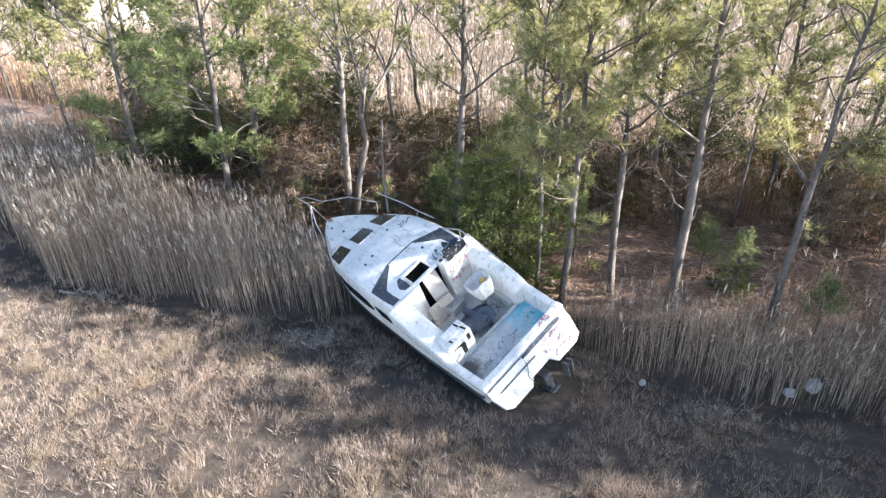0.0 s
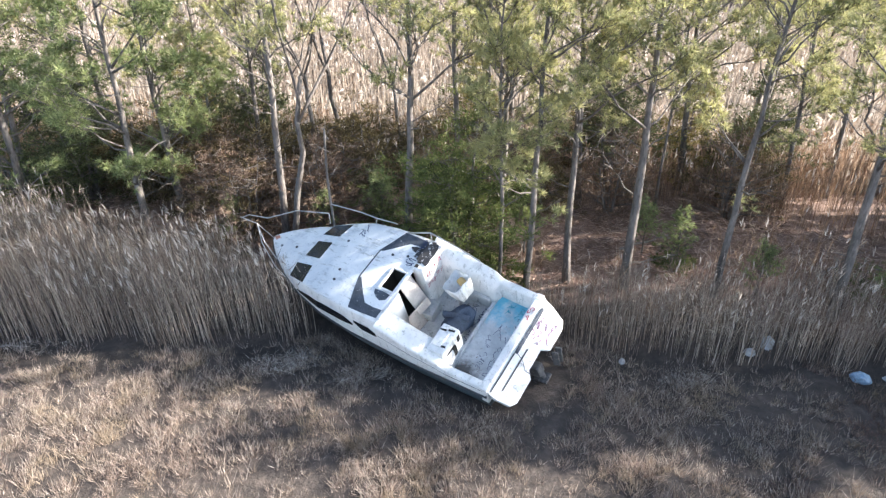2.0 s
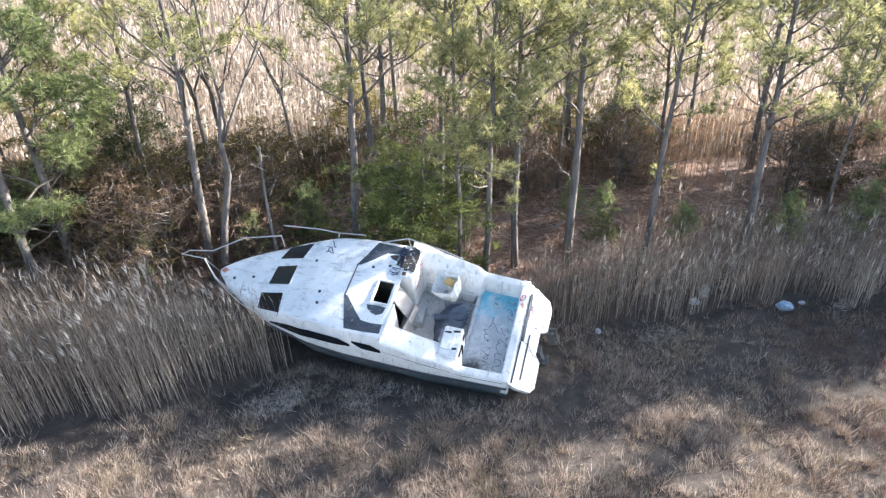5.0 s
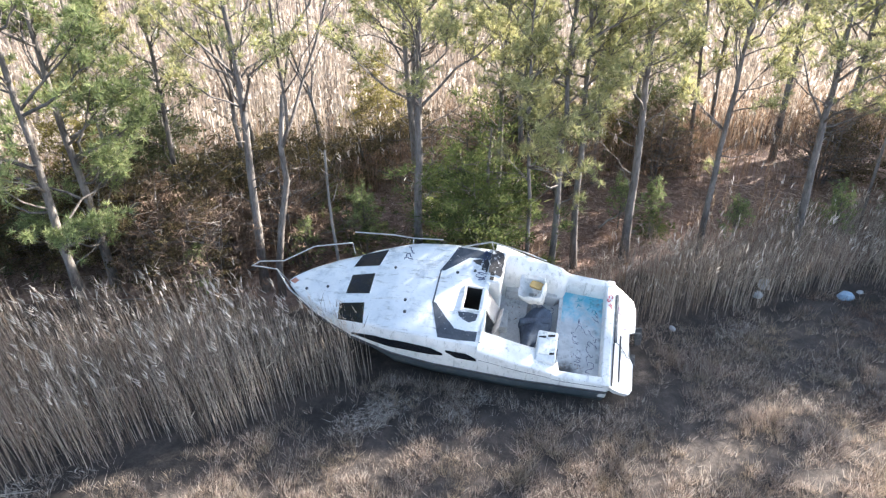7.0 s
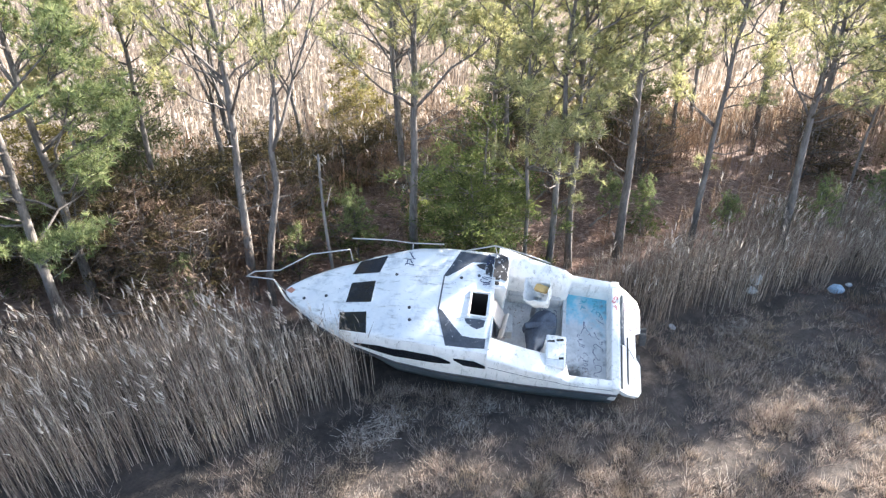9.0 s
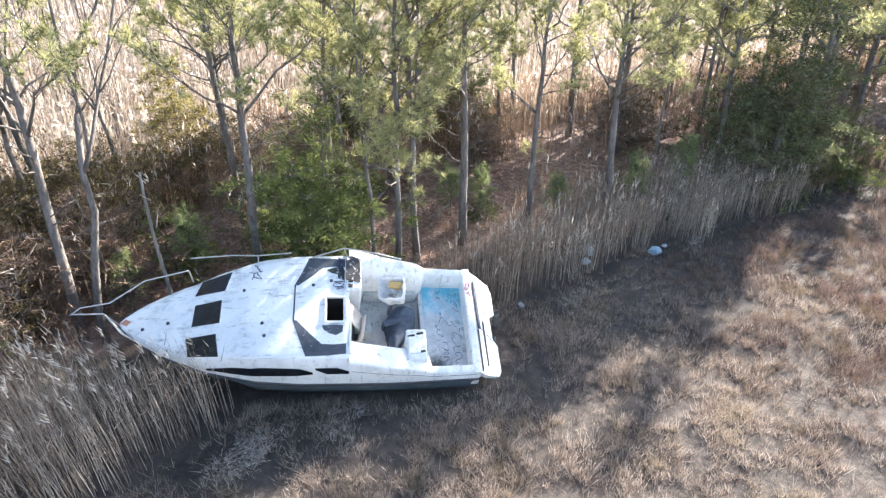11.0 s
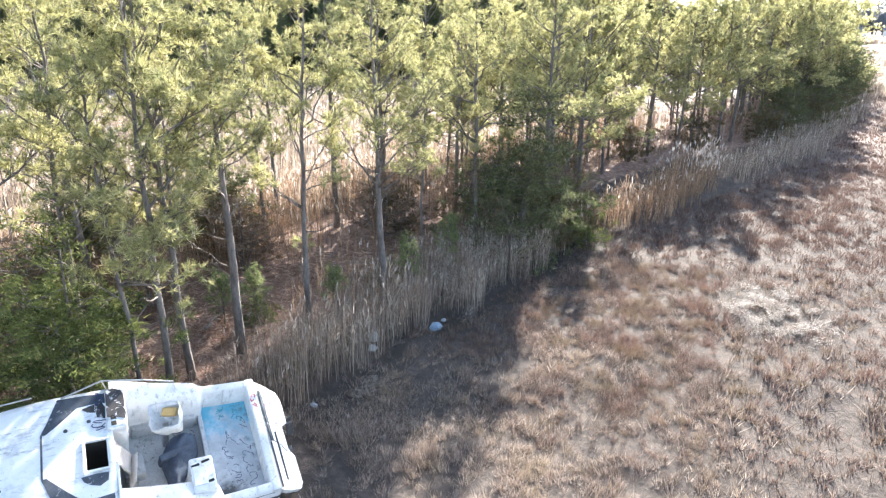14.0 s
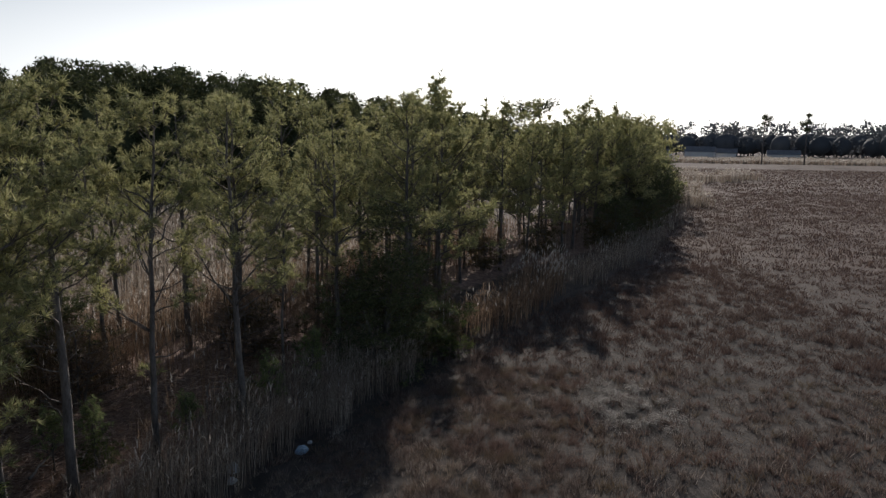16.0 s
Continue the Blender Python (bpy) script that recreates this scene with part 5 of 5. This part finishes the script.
    # three smoked deck hatches in raised frames
    for quad in ([(-0.26, 6.37), (0.29, 6.36), (0.3, 5.76), (-0.29, 5.75)], [(-0.54, 6.45), (-0.98, 6.36), (-1.1, 5.69), (-0.55, 5.80)], [(0.55, 6.4), (0.94, 6.28), (1.06, 5.61), (0.55, 5.72)]):
        cx, cy = sum(p[0] for p in quad) / 4, sum(p[1] for p in quad) / 4
        wide = [(cx + (x - cx) * 1.07, cy + (y - cy) * 1.07) for x, y in quad]
        hatch = part("hatch_frame", plate_bm([on_deck(x, y, 0.012) for x, y in wide], 0.012), M_DECK, boat, "low white hatch rim")
        part("hatch_glass", plate_bm([on_deck(x, y, 0.022) for x, y in quad], 0.01), M_GLASS, hatch, "dark smoked hatch pane")
    # scars where the windscreen stood
    for sign in (-1, 1):
        a = 0.42 if sign < 0 else 0.5
        outer = [(sign * a, 4.17), (sign * 0.8, 4.04), (sign * 1.28, 3.87), (sign * 1.27, 3.4), (sign * 1.24, 3.02)]
        inner = [(sign * a, 4.08), (sign * 0.74, 3.8), (sign * 1.0, 3.54), (sign * 1.02, 3.3), (sign * 1.0, 3.02)]
        rows = [[on_deck(*p), on_deck(*q)] for p, q in zip(outer, inner)]
        part("windscreen_scar", solid(grid_bm(rows), 0.006), M_SCAR, boat, "dark grey strip where the windscreen stood")
    part("windscreen_scar", solid(grid_bm([[on_deck(x, 4.17), on_deck(x, 4.135)] for x in (-0.42, 0.04, 0.5)]), 0.006), M_SCAR, boat, "thin grey line across the deck")
    part("paint_patch", plate_bm([on_deck(x, y) for x, y in ((-0.56, 3.54), (-0.54, 3.3), (-0.56, 3.08), (-0.72, 3.1), (-0.8, 3.24), (-0.74, 3.4), (-0.66, 3.5))], 0.004), M_SCAR, boat, "worn grey patch")
    patch = [(0.62, 3.06), (0.9, 3.05), (1.02, 3.1), (0.99, 3.3), (0.93, 3.46), (0.84, 3.36), (0.8, 3.22), (0.68, 3.2)]
    part("paint_patch", plate_bm([on_deck(x, y, 0.008) for x, y in patch], 0.005), M_PEEL, boat, "black peeled patch beside the dash")
    # deck fittings and seams
    for x, y in ((-0.2, 7.43), (-0.44, 4.81), (0.48, 5.28), (0.5, 3.75), (0.62, 3.35), (-0.75, 4.75), (-0.1, 6.9)):
        heap = Heap()
        z = deck_z(x, y)
        heap.tube([(x, y, z - 0.01), (x, y, z + 0.02), (x, y, z + 0.026)], [0.04, 0.036, 0.02], 10)
        put("deck_fitting", heap.mesh("deck_fitting", True), M_RAIL, boat, "small dark deck fitting")
    for x in (-0.42, 0.46):
        rows = [[on_deck(x - 0.012, y, 0.008), on_deck(x + 0.012, y, 0.008)] for y in np.linspace(4.3, 5.65, 6)]
        part("deck_seam", solid(grid_bm(rows), 0.008), M_GEL, boat, "raised moulding across the cabin top")
    # cabin seen through the companionway
    # the shade below deck is put into the floor and wall colour
    bm = box_bm((2.3, 3.2, 0.04), (0, 4.6, -0.55), bevel=0)
    part("cabin_floor", bm, M_INSHADE, boat, "cabin floor coloured near-black for the shade below deck")
    bm = box_bm((0.04, 0.5, 1.3), (-0.49, 3.3, 0.1), bevel=0)
    box_bm((0.04, 0.5, 1.3), (0.18, 3.3, 0.1), bevel=0, bm=bm)
    box_bm((0.7, 0.03, 1.3), (-0.155, 3.56, 0.1), bevel=0, bm=bm)
    part("companionway_lining", bm, M_INSHADE, boat, "companionway walls coloured near-black for the shade inside")
    bm = bmesh.new()
    for x in (-0.48, 0.165):
        box_bm((0.045, 0.42, 0.03), (x, 3.26, deck_z(x, 3.26) + 0.02), bevel=0.006, bm=bm)
    box_bm((0.69, 0.045, 0.03), (-0.157, 3.47, deck_z(0, 3.47) + 0.02), bevel=0.006, bm=bm)
    part("companionway_frame", bm, M_GEL, boat)
    # cockpit soles, ledge and forward bulkhead
    part("cockpit_sole", box_bm((2.5, 1.85, 0.04), (0, 2.06, -0.62), bevel=0), M_SOLE, boat, "dirty grey-white cockpit sole")
    part("aft_sole", box_bm((2.46, 1.05, 0.04), (0, 0.64, -0.4), bevel=0), M_TEAL, boat, "aft cockpit sole sprayed with teal paint")
    part("sole_ledge", box_bm((2.44, 0.09, 0.3), (0, 1.19, -0.46), bevel=0.02), M_SOLE, boat)
    bm = box_bm((0.85, 0.05, 1.45), (-0.83, 2.93, 0.09), bevel=0.01)
    part("bulkhead", bm, M_GEL, boat, "white bulkhead below the dash")
    # stern deck and raked transom with a notch for the drive
    bm = box_bm((2.86, 0.2, 0.62), (0, 0.06, -0.16), bevel=0.04)
    part("stern_deck", bm, M_GEL, boat, "white stern deck with red marks")
    out = [(-1.4, 0.0), (1.4, 0.0), (1.36, -0.26), (1.24, -0.58), (1.04, -0.66), (0.4, -0.66), (0.26, -0.5), (-0.34, -0.5), (-0.5, -0.62), (-1.16, -0.62), (-1.32, -0.54), (-1.4, -0.26)]
    bm = plate_bm([(x, y, 0.08 + 0.74 * y) for x, y in out], 0.12)
    part("transom_platform", bm, M_GEL, boat, "raked white stern with graffiti and a cut-out for the drive")
    bm = box_bm((1.35, 0.075, 0.04), (0.45, -0.13, 0.03), (36.5, 0, 0), 0.008)
    part("stern_strip", bm, M_SCAR, boat, "grey metal strip across the stern")
    bm = box_bm((1.1, 0.025, 0.03), (-0.8, -0.1, 0.035), (36.5, 0, 0), 0.006)
    part("stern_slot", bm, M_RAIL, boat, "near-black strip for the shade in a slot across the stern")
    tube_part("cord", [(-0.2, -0.1, 0.06), (-0.26, -0.3, -0.1), (-0.42, -0.44, -0.22), (-0.4, -0.58, -0.34), (-0.46, -0.68, -0.5)], 0.007, M_RAIL, boat, "thin dark cord hanging over the stern")
    bm = box_bm((1.2, 0.03, 0.03), (-0.55, -0.27, -0.105), (36.5, 0, 0), 0.006)
    part("stern_slot", bm, M_RAIL, boat, "near-black strip for the shade in a slot across the stern")
    # stern drive
    bm = box_bm((0.26, 0.4, 0.36), (0.0, -0.42, -0.8), (-8, 0, 0), 0.06)
    box_bm((0.14, 0.3, 0.7), (0.0, -0.56, -1.15), (-14, 0, 0), 0.05, bm)
    box_bm((0.3, 0.36, 0.04), (0.0, -0.62, -1.08), (-14, 0, 0), 0.01, bm)
    part("stern_drive", bm, M_DRIVE, boat, "corroded grey stern drive leg")
    for x, y, tilt in ((0.42, -0.78, 12), (0.55, -0.8, 20)):
        part("trim_tab", box_bm((0.06, 0.16, 0.42), (x, y, -0.72), (-10, tilt, 8), 0.015), M_DRIVE, boat, "bent grey metal plate")
    # port locker
    bm = box_bm((0.78, 0.46, 1.02), (-0.83, 1.44, -0.1), (0, 0, 0), 0.05)
    locker = part("locker", bm, M_GEL, boat, "white moulded locker with dark openings")
    # flat near-black plates on the locker draw the shade in its openings
    part("locker_opening", box_bm((0.36, 0.02, 0.36), (-0.92, 1.208, 0.02), bevel=0.04), M_INSHADE, locker, "near-black panel for the shade in the open cupboard")
    part("locker_opening", box_bm((0.1, 0.02, 0.2), (-0.58, 1.208, 0.22), bevel=0.006), M_INSHADE, locker)
    for x, y in ((-0.56, 1.36), (-0.62, 1.56), (-1.02, 1.34)):
        part("locker_slot", box_bm((0.05, 0.16, 0.02), (x, y, 0.413), (0, 0, 12), 0.005), M_INSHADE, locker, "near-black strip for the shade in a slot")
    part("locker_lid", box_bm((0.42, 0.26, 0.03), (-0.86, 1.5, 0.42), (0, 0, 0), 0.01), M_GEL, locker)
    # helm console
    bm = box_bm((0.92, 0.36, 1.5), (0.78, 2.86, 0.14), (0, 0, 0), 0.05)
    helm = part("helm_console", bm, M_GEL, boat, "white helm console with peeled dash and red graffiti")
    ring = [(0.52, 2.7), (0.62, 2.69), (0.74, 2.71), (0.9, 2.695), (1.08, 2.7), (1.2, 2.72), (1.22, 2.9), (1.18, 3.03), (0.98, 3.04), (0.86, 3.03), (0.7, 3.035), (0.56, 3.02), (0.53, 2.86)]
    part("dash_panel", plate_bm([(x + rs.uniform(-0.03, 0.03), min(y + rs.uniform(-0.01, 0.03), 3.03), 0.905) for x, y in ring], 0.012), M_PEEL, helm, "peeled black dash panel")
    # black squares on the console draw the shade in the gauge holes
    for x in (0.42, 0.56):
        part("gauge_hole", box_bm((0.1, 0.1, 0.02), (x, 2.92, 0.895), bevel=0.01), M_INSHADE, helm)
    heap = Heap()
    scribble(heap, rs, (0.36, 2.672, 0.15), np.array([1, 0, 0.0]), np.array([0, 0, 1.0]), 0.78, 0.26, 9, 0.016)
    scribble(heap, rs, (0.42, 2.672, 0.5), np.array([1, 0, 0.0]), np.array([0, 0, 1.0]), 0.7, 0.24, 8, 0.016)
    tagged(put("graffiti", heap.mesh("graffiti"), M_REDINK, helm, "red spray scribbles"), kind="stuff")
    # companionway door leaning into the cockpit
    bm = box_bm((0.44, 0.05, 1.05), (-0.04, 2.82, 0.3), (-26, 0, -6), 0.022)
    part("cabin_door", bm, M_DOOR, boat, "loose stained off-white cabin door leaning in the cockpit")
    part("step_box", box_bm((0.5, 0.4, 0.3), (0.12, 2.62, -0.46), (0, 0, 4), 0.03), M_SOLE, boat)
    # broken helm seat and dark vinyl
    ring = [(0.27 * math.cos(a) * (1 + 0.2 * math.cos(4 * a) + 0.12 * math.cos(a)), 0.24 * math.sin(a) * (1 + 0.15 * math.cos(4 * a))) for a in np.linspace(0, 2 * math.pi, 17)[:-1]]
    rows = [[(x * k, y * k, z) for x, y in ring + ring[:1]] for k, z in ((0.35, -0.22), (0.75, -0.2), (0.98, -0.02), (1.08, 0.14), (1.02, 0.15), (0.9, 0.02), (0.6, -0.1), (0.1, -0.12))]
    bm = grid_bm(rows)
    bmesh.ops.transform(bm, matrix=pose(0.62, 1.9, 0.34, -18, 12, 35) @ Matrix.Scale(1.3, 4), verts=bm.verts)
    seat = part("helm_seat", bm, M_GEL, boat, "broken white bucket seat showing yellow foam", True)
    bm = box_bm((0.36, 0.2, 0.12), (0.72, 1.86, 0.46), (-18, 26, 60), 0.07)
    part("seat_foam", bm, M_FOAM, seat, "bare yellow foam")
    part("seat_post", box_bm((0.12, 0.12, 0.8), (0.6, 1.95, -0.2), (0, 0, 0), 0.03), M_STEEL, seat)
    bm = box_bm((0.16, 0.75, 0.5), (0.16, 1.78, -0.36), (0, -14, 12), 0.06)
    part("seat_base", bm, M_CLOTH, boat, "dark blue vinyl seat base lying on the sole")
    rows = [[(x, 2.5 + 0.2 * math.cos(a) - 0.12 * x, -0.2 + 0.42 * math.sin(a)) for x in np.linspace(-0.55, 0.1, 6)] for a in np.linspace(-1.3, 1.2, 9)]
    part("seat_shell", solid(grid_bm(rows), 0.02), M_DOOR, boat, "curved off-white moulded shell", True)
    rows = []
    for u in np.linspace(0, 1, 15):
        cx, cy, w = 0.5 - 1.1 * u, 1.62 + 0.3 * u, 0.16 + 0.2 * math.sin(math.pi * min(1, u * 1.1 + 0.1))
        rows.append([(cx + 0.25 * (v - 0.5) * w, cy + (v - 0.5) * 2 * w, -0.5 + 0.3 * math.sin(math.pi * v) * (0.5 + 0.5 * u) + 0.12 * noise.noise((u * 7, v * 5, 3.0)) + 0.25 * (1 - u)) for v in np.linspace(0, 1, 9)])
    part("torn_vinyl", solid(grid_bm(rows), 0.012), M_CLOTH, boat, "crumpled dark blue vinyl sheet over the seat base", True)
    part("bench", box_bm((0.3, 1.3, 0.4), (1.05, 1.95, -0.42), (0, 0, 0), 0.05), M_SOLE, boat, "grey-white side bench")
    # graffiti strokes
    dy = np.array([0, -1, -0.74]) / math.hypot(1, 0.74)
    dx = np.array([1.0, 0, 0])
    heap = Heap()
    for x, y, w, k in ((0.46, -0.56, 0.6, 6), (0.28, -0.41, 0.8, 8), (0.34, -0.26, 0.7, 7)):
        scribble(heap, rs, (x, y, 0.085 + 0.74 * y), dx, -dy, w, 0.16, k + 2, 0.018)
    tagged(put("graffiti", heap.mesh("graffiti"), M_PURPLEINK, boat, "purple-red spray scribbles on the stern"), kind="stuff")
    heap = Heap()
    scribble(heap, rs, (0.62, 0.0, 0.152), dx, np.array([0, 1.0, 0]), 0.34, 0.13, 4, 0.024)
    tagged(put("graffiti", heap.mesh("graffiti"), M_REDINK, boat, "red spray marks on the stern deck"), kind="stuff")
    heap = Heap()
    up = np.array([0, 1.0, 0])
    for x, y, w, h, k in ((-0.85, 0.55, 0.5, 0.3, 4), (-0.95, 0.25, 0.6, 0.22, 4), (-0.3, 0.62, 0.4, 0.3, 3), (-0.4, 0.22, 0.6, 0.3, 4), (0.1, 0.4, 0.4, 0.4, 2), (0.5, 0.25, 0.3, 0.2, 2)):
        scribble(heap, rs, (x, y, -0.378), dx, up, w, h, k, 0.012)
    for x, y, w, h, k in ((0.25, 1.3, 0.6, 0.2, 6), (0.45, 1.55, 0.4, 0.2, 4), (-0.3, 1.3, 0.4, 0.2, 4)):
        scribble(heap, rs, (x, y, -0.598), dx, up, w, h, k, 0.014)
    tagged(put("graffiti", heap.mesh("graffiti"), M_BLUEINK, boat, "dark blue spray scribbles on the sole"), kind="stuff")
    heap = Heap()
    slope = np.array([0, 1.0, -0.24]) / math.hypot(1, 0.24)
    scribble(heap, rs, (0.5, 4.8, deck_z(0.85, 4.95) + 0.035), dx, slope, 0.6, 0.42, 4, 0.026)
    tagged(put("graffiti", heap.mesh("graffiti"), M_BLUEINK, boat, "dark spray scribble on the foredeck"), kind="stuff")
    part("bow_tape", plate_bm([on_deck(x, y, 0.01) for x, y in ((0.0, 7.94), (0.10, 7.84), (0.02, 7.72), (-0.08, 7.8))], 0.008), M_ORANGE, boat, "faded orange tape at the bow")
    heap = Heap()
    for x, y, w, k in ((0.72, 0.3, 0.42, 5), (0.8, 0.62, 0.36, 4)):
        scribble(heap, rs, (x, y, -0.377), dx, up, w, 0.24, k, 0.02)
    scribble(heap, rs, (1.23, 1.5, 0.1), np.array([0, 1.0, 0]), np.array([0, 0, 1.0]), 1.0, 0.22, 8, 0.03)
    tagged(put("graffiti", heap.mesh("graffiti"), M_TEALINK, boat, "teal spray strokes on the aft sole"), kind="stuff")
    heap = Heap()
    for x, y, w, h, k in ((0.95, 3.0, 0.3, 0.3, 5), (0.35, 3.0, 0.25, 0.3, 3)):
        scribble(heap, rs, (x, y, deck_z(x, y) + 0.012), dx, up, w, h, k, 0.02)
    tagged(put("graffiti", heap.mesh("graffiti"), M_BLUEINK, boat, "dark spray marks by the helm"), kind="stuff")
    # dead leaves and dirt blown into the cockpit
    heap = Heap()
    for n, x0, x1, y0, y1, z in ((70, -1.0, 0.7, 1.3, 2.6, -0.595), (16, -1.1, 0.6, 0.16, 1.1, -0.375), (40, -1.18, -0.75, 0.5, 1.1, -0.375)):
        at = np.stack([rs.uniform(x0, x1, n), rs.uniform(y0, y1, n), np.full(n, z)], 1)
        heap.add(*spikes(at, rs.normal(size=(n, 3)) * [1, 1, 0.15] + [0, 0, 0.1], rs.uniform(0.02, 0.07, n), 0.02, rs))
    tagged(put("leaf_litter", heap.mesh("leaf_litter"), M_TWIG, boat, "dead leaves and dirt on the cockpit soles"), kind="stuff")
    # bent rails
    tube_part("bow_rail", [(-0.62, 7.28, 0.02), (-0.45, 7.75, 0.35), (-0.22, 8.04, 0.78), (-0.28, 8.62, 0.86)], 0.016, M_STEEL, boat, "bent steel bow rail")
    tube_part("bow_rail", [(-0.05, 7.95, 0.02), (-0.22, 8.04, 0.78)], 0.014, M_STEEL, boat, "bent steel bow rail")
    tube_part("bow_rail", [(-1.02, 6.55, 0.1), (-0.95, 6.9, 0.3), (-0.6, 7.6, 0.55), (-0.22, 8.04, 0.78)], 0.012, M_STEEL, boat, "bent steel bow rail")
    tube_part("bow_rail", [(0.98, 6.5, 0.2), (1.12, 6.58, 0.47), (0.75, 7.45, 0.58), (0.15, 8.04, 0.62), (-0.05, 8.55, 0.74), (-0.2, 8.72, 0.7)], 0.016, M_STEEL, boat, "bent steel bow rail")
    tube_part("side_rail", [(1.28, 6.53, 0.72), (1.45, 5.6, 0.62), (1.49, 5.07, 0.56), (1.46, 4.3, 0.72)], 0.016, M_STEEL, boat, "loose steel side rail")
    tube_part("rail_post", [(1.49, 5.07, 0.56), (1.3, 5.05, 0.4)], 0.014, M_STEEL, boat)
    tube_part("windscreen_frame", [(1.27, 3.8, 0.8), (1.34, 3.07, 1.08), (1.36, 2.3, 0.86), (1.37, 1.7, 0.62)], 0.018, M_STEEL, boat, "bent aluminium windscreen frame")
    tube_part("windscreen_frame", [(1.34, 3.07, 1.08), (1.25, 3.0, 0.9)], 0.014, M_STEEL, boat)
    return boat


build_boat()

# ---- litter along the marsh edge ----
M_BAG = surface("dirty_plastic_bag", (0.6, 0.62, 0.64), (0.36, 0.38, 0.4), 6.0, 30.0, 0.4, bump=0.4, depth=0.02)
M_BAGBLUE = surface("pale_blue_plastic", (0.36, 0.5, 0.62), (0.2, 0.3, 0.42), 6.0, 30.0, 0.4, bump=0.4, depth=0.02, stain=(0.6, 0.64, 0.68))


def crumpled(name, label, x, y, size, seed, mat):
    bm = bmesh.new()
    bmesh.ops.create_icosphere(bm, subdivisions=4, radius=1.0)
    noise.seed_set(seed)
    for v in bm.verts:
        k = 1 + 0.32 * noise.noise(v.co * 1.7 + Vector((seed, 0, 0))) + 0.2 * abs(noise.noise(v.co * 4.5)) - 0.14 * abs(noise.noise(v.co * 9))
        v.co = Vector((v.co.x * size[0], v.co.y * size[1], max(v.co.z, -0.55) * size[2])) * k
    ob = part(name, bm, mat, None)
    ob.matrix_basis = pose(x, y, float(ground_z(x, y)) + size[2] * 0.4, 0, 0, seed * 47)
    tagged(ob, label, "litter")


crumpled("plastic_bag", "crumpled white plastic bag lying at the foot of the reeds", 9.31, 12.17, (0.15, 0.12, 0.11), 3, M_BAG)
crumpled("plastic_bag", "crumpled grey plastic bag caught in the reeds", 9.93, 12.42, (0.22, 0.16, 0.17), 5, M_BAG)
crumpled("plastic_bag", "crumpled pale blue plastic bag on dark mud", 11.32, 10.8, (0.2, 0.15, 0.15), 7, M_BAGBLUE)
crumpled("plastic_bag", "small scrap of white plastic on the mud", 5.99, 12.36, (0.12, 0.07, 0.05), 9, M_BAG)
crumpled("plastic_bag", "small scrap of white plastic on the mud", 12.0, 10.75, (0.1, 0.07, 0.05), 11, M_BAG)


def fallen_branch(x, y, turn, length, seed):
    rs, heap = np.random.RandomState(seed), Heap()
    g = np.linspace(0, 1, 9)
    pts = np.stack([g * length, np.cumsum(rs.normal(0, 0.04, 9)), 0.12 + 0.25 * g + 0.03 * rs.normal(size=9)], 1)
    heap.tube(pts, 0.045 * (1 - 0.8 * g), 6)
    ob = put("fallen_branch", heap.mesh("fallen_branch", True), M_DEADWOOD)
    ob.matrix_basis = pose(x, y, float(ground_z(x, y)), 0, 0, turn)
    for _ in range(7):
        k, twig = rs.randint(2, 8), Heap()
        e = pts[k] + rs.normal(0, 0.3, 3) * [1, 1, 0.5] + [0.3, 0, 0.15]
        twig.tube([pts[k], (pts[k] + e) / 2 + rs.normal(0, 0.03, 3), e], [0.018, 0.012, 0.004], 4)
        put("twig", twig.mesh("twig", True), M_DEADWOOD, ob)
    tagged(ob, "bare grey fallen branch lying on the ground", "branch", "fallen branches")


for n, (x, y, turn, l) in enumerate(((-12.8, 19.2, 20, 2.2), (-5.2, 20.6, 160, 2.4), (7.8, 17.2, 10, 1.8), (9.4, 16.6, 200, 2.0), (12.8, 14.6, 30, 2.2), (3.4, 18.8, 80, 2.0), (-10.5, 15.3, -15, 1.6), (15.5, 13.6, 140, 2.2))):
    fallen_branch(x, y, turn, l, 700 + n)
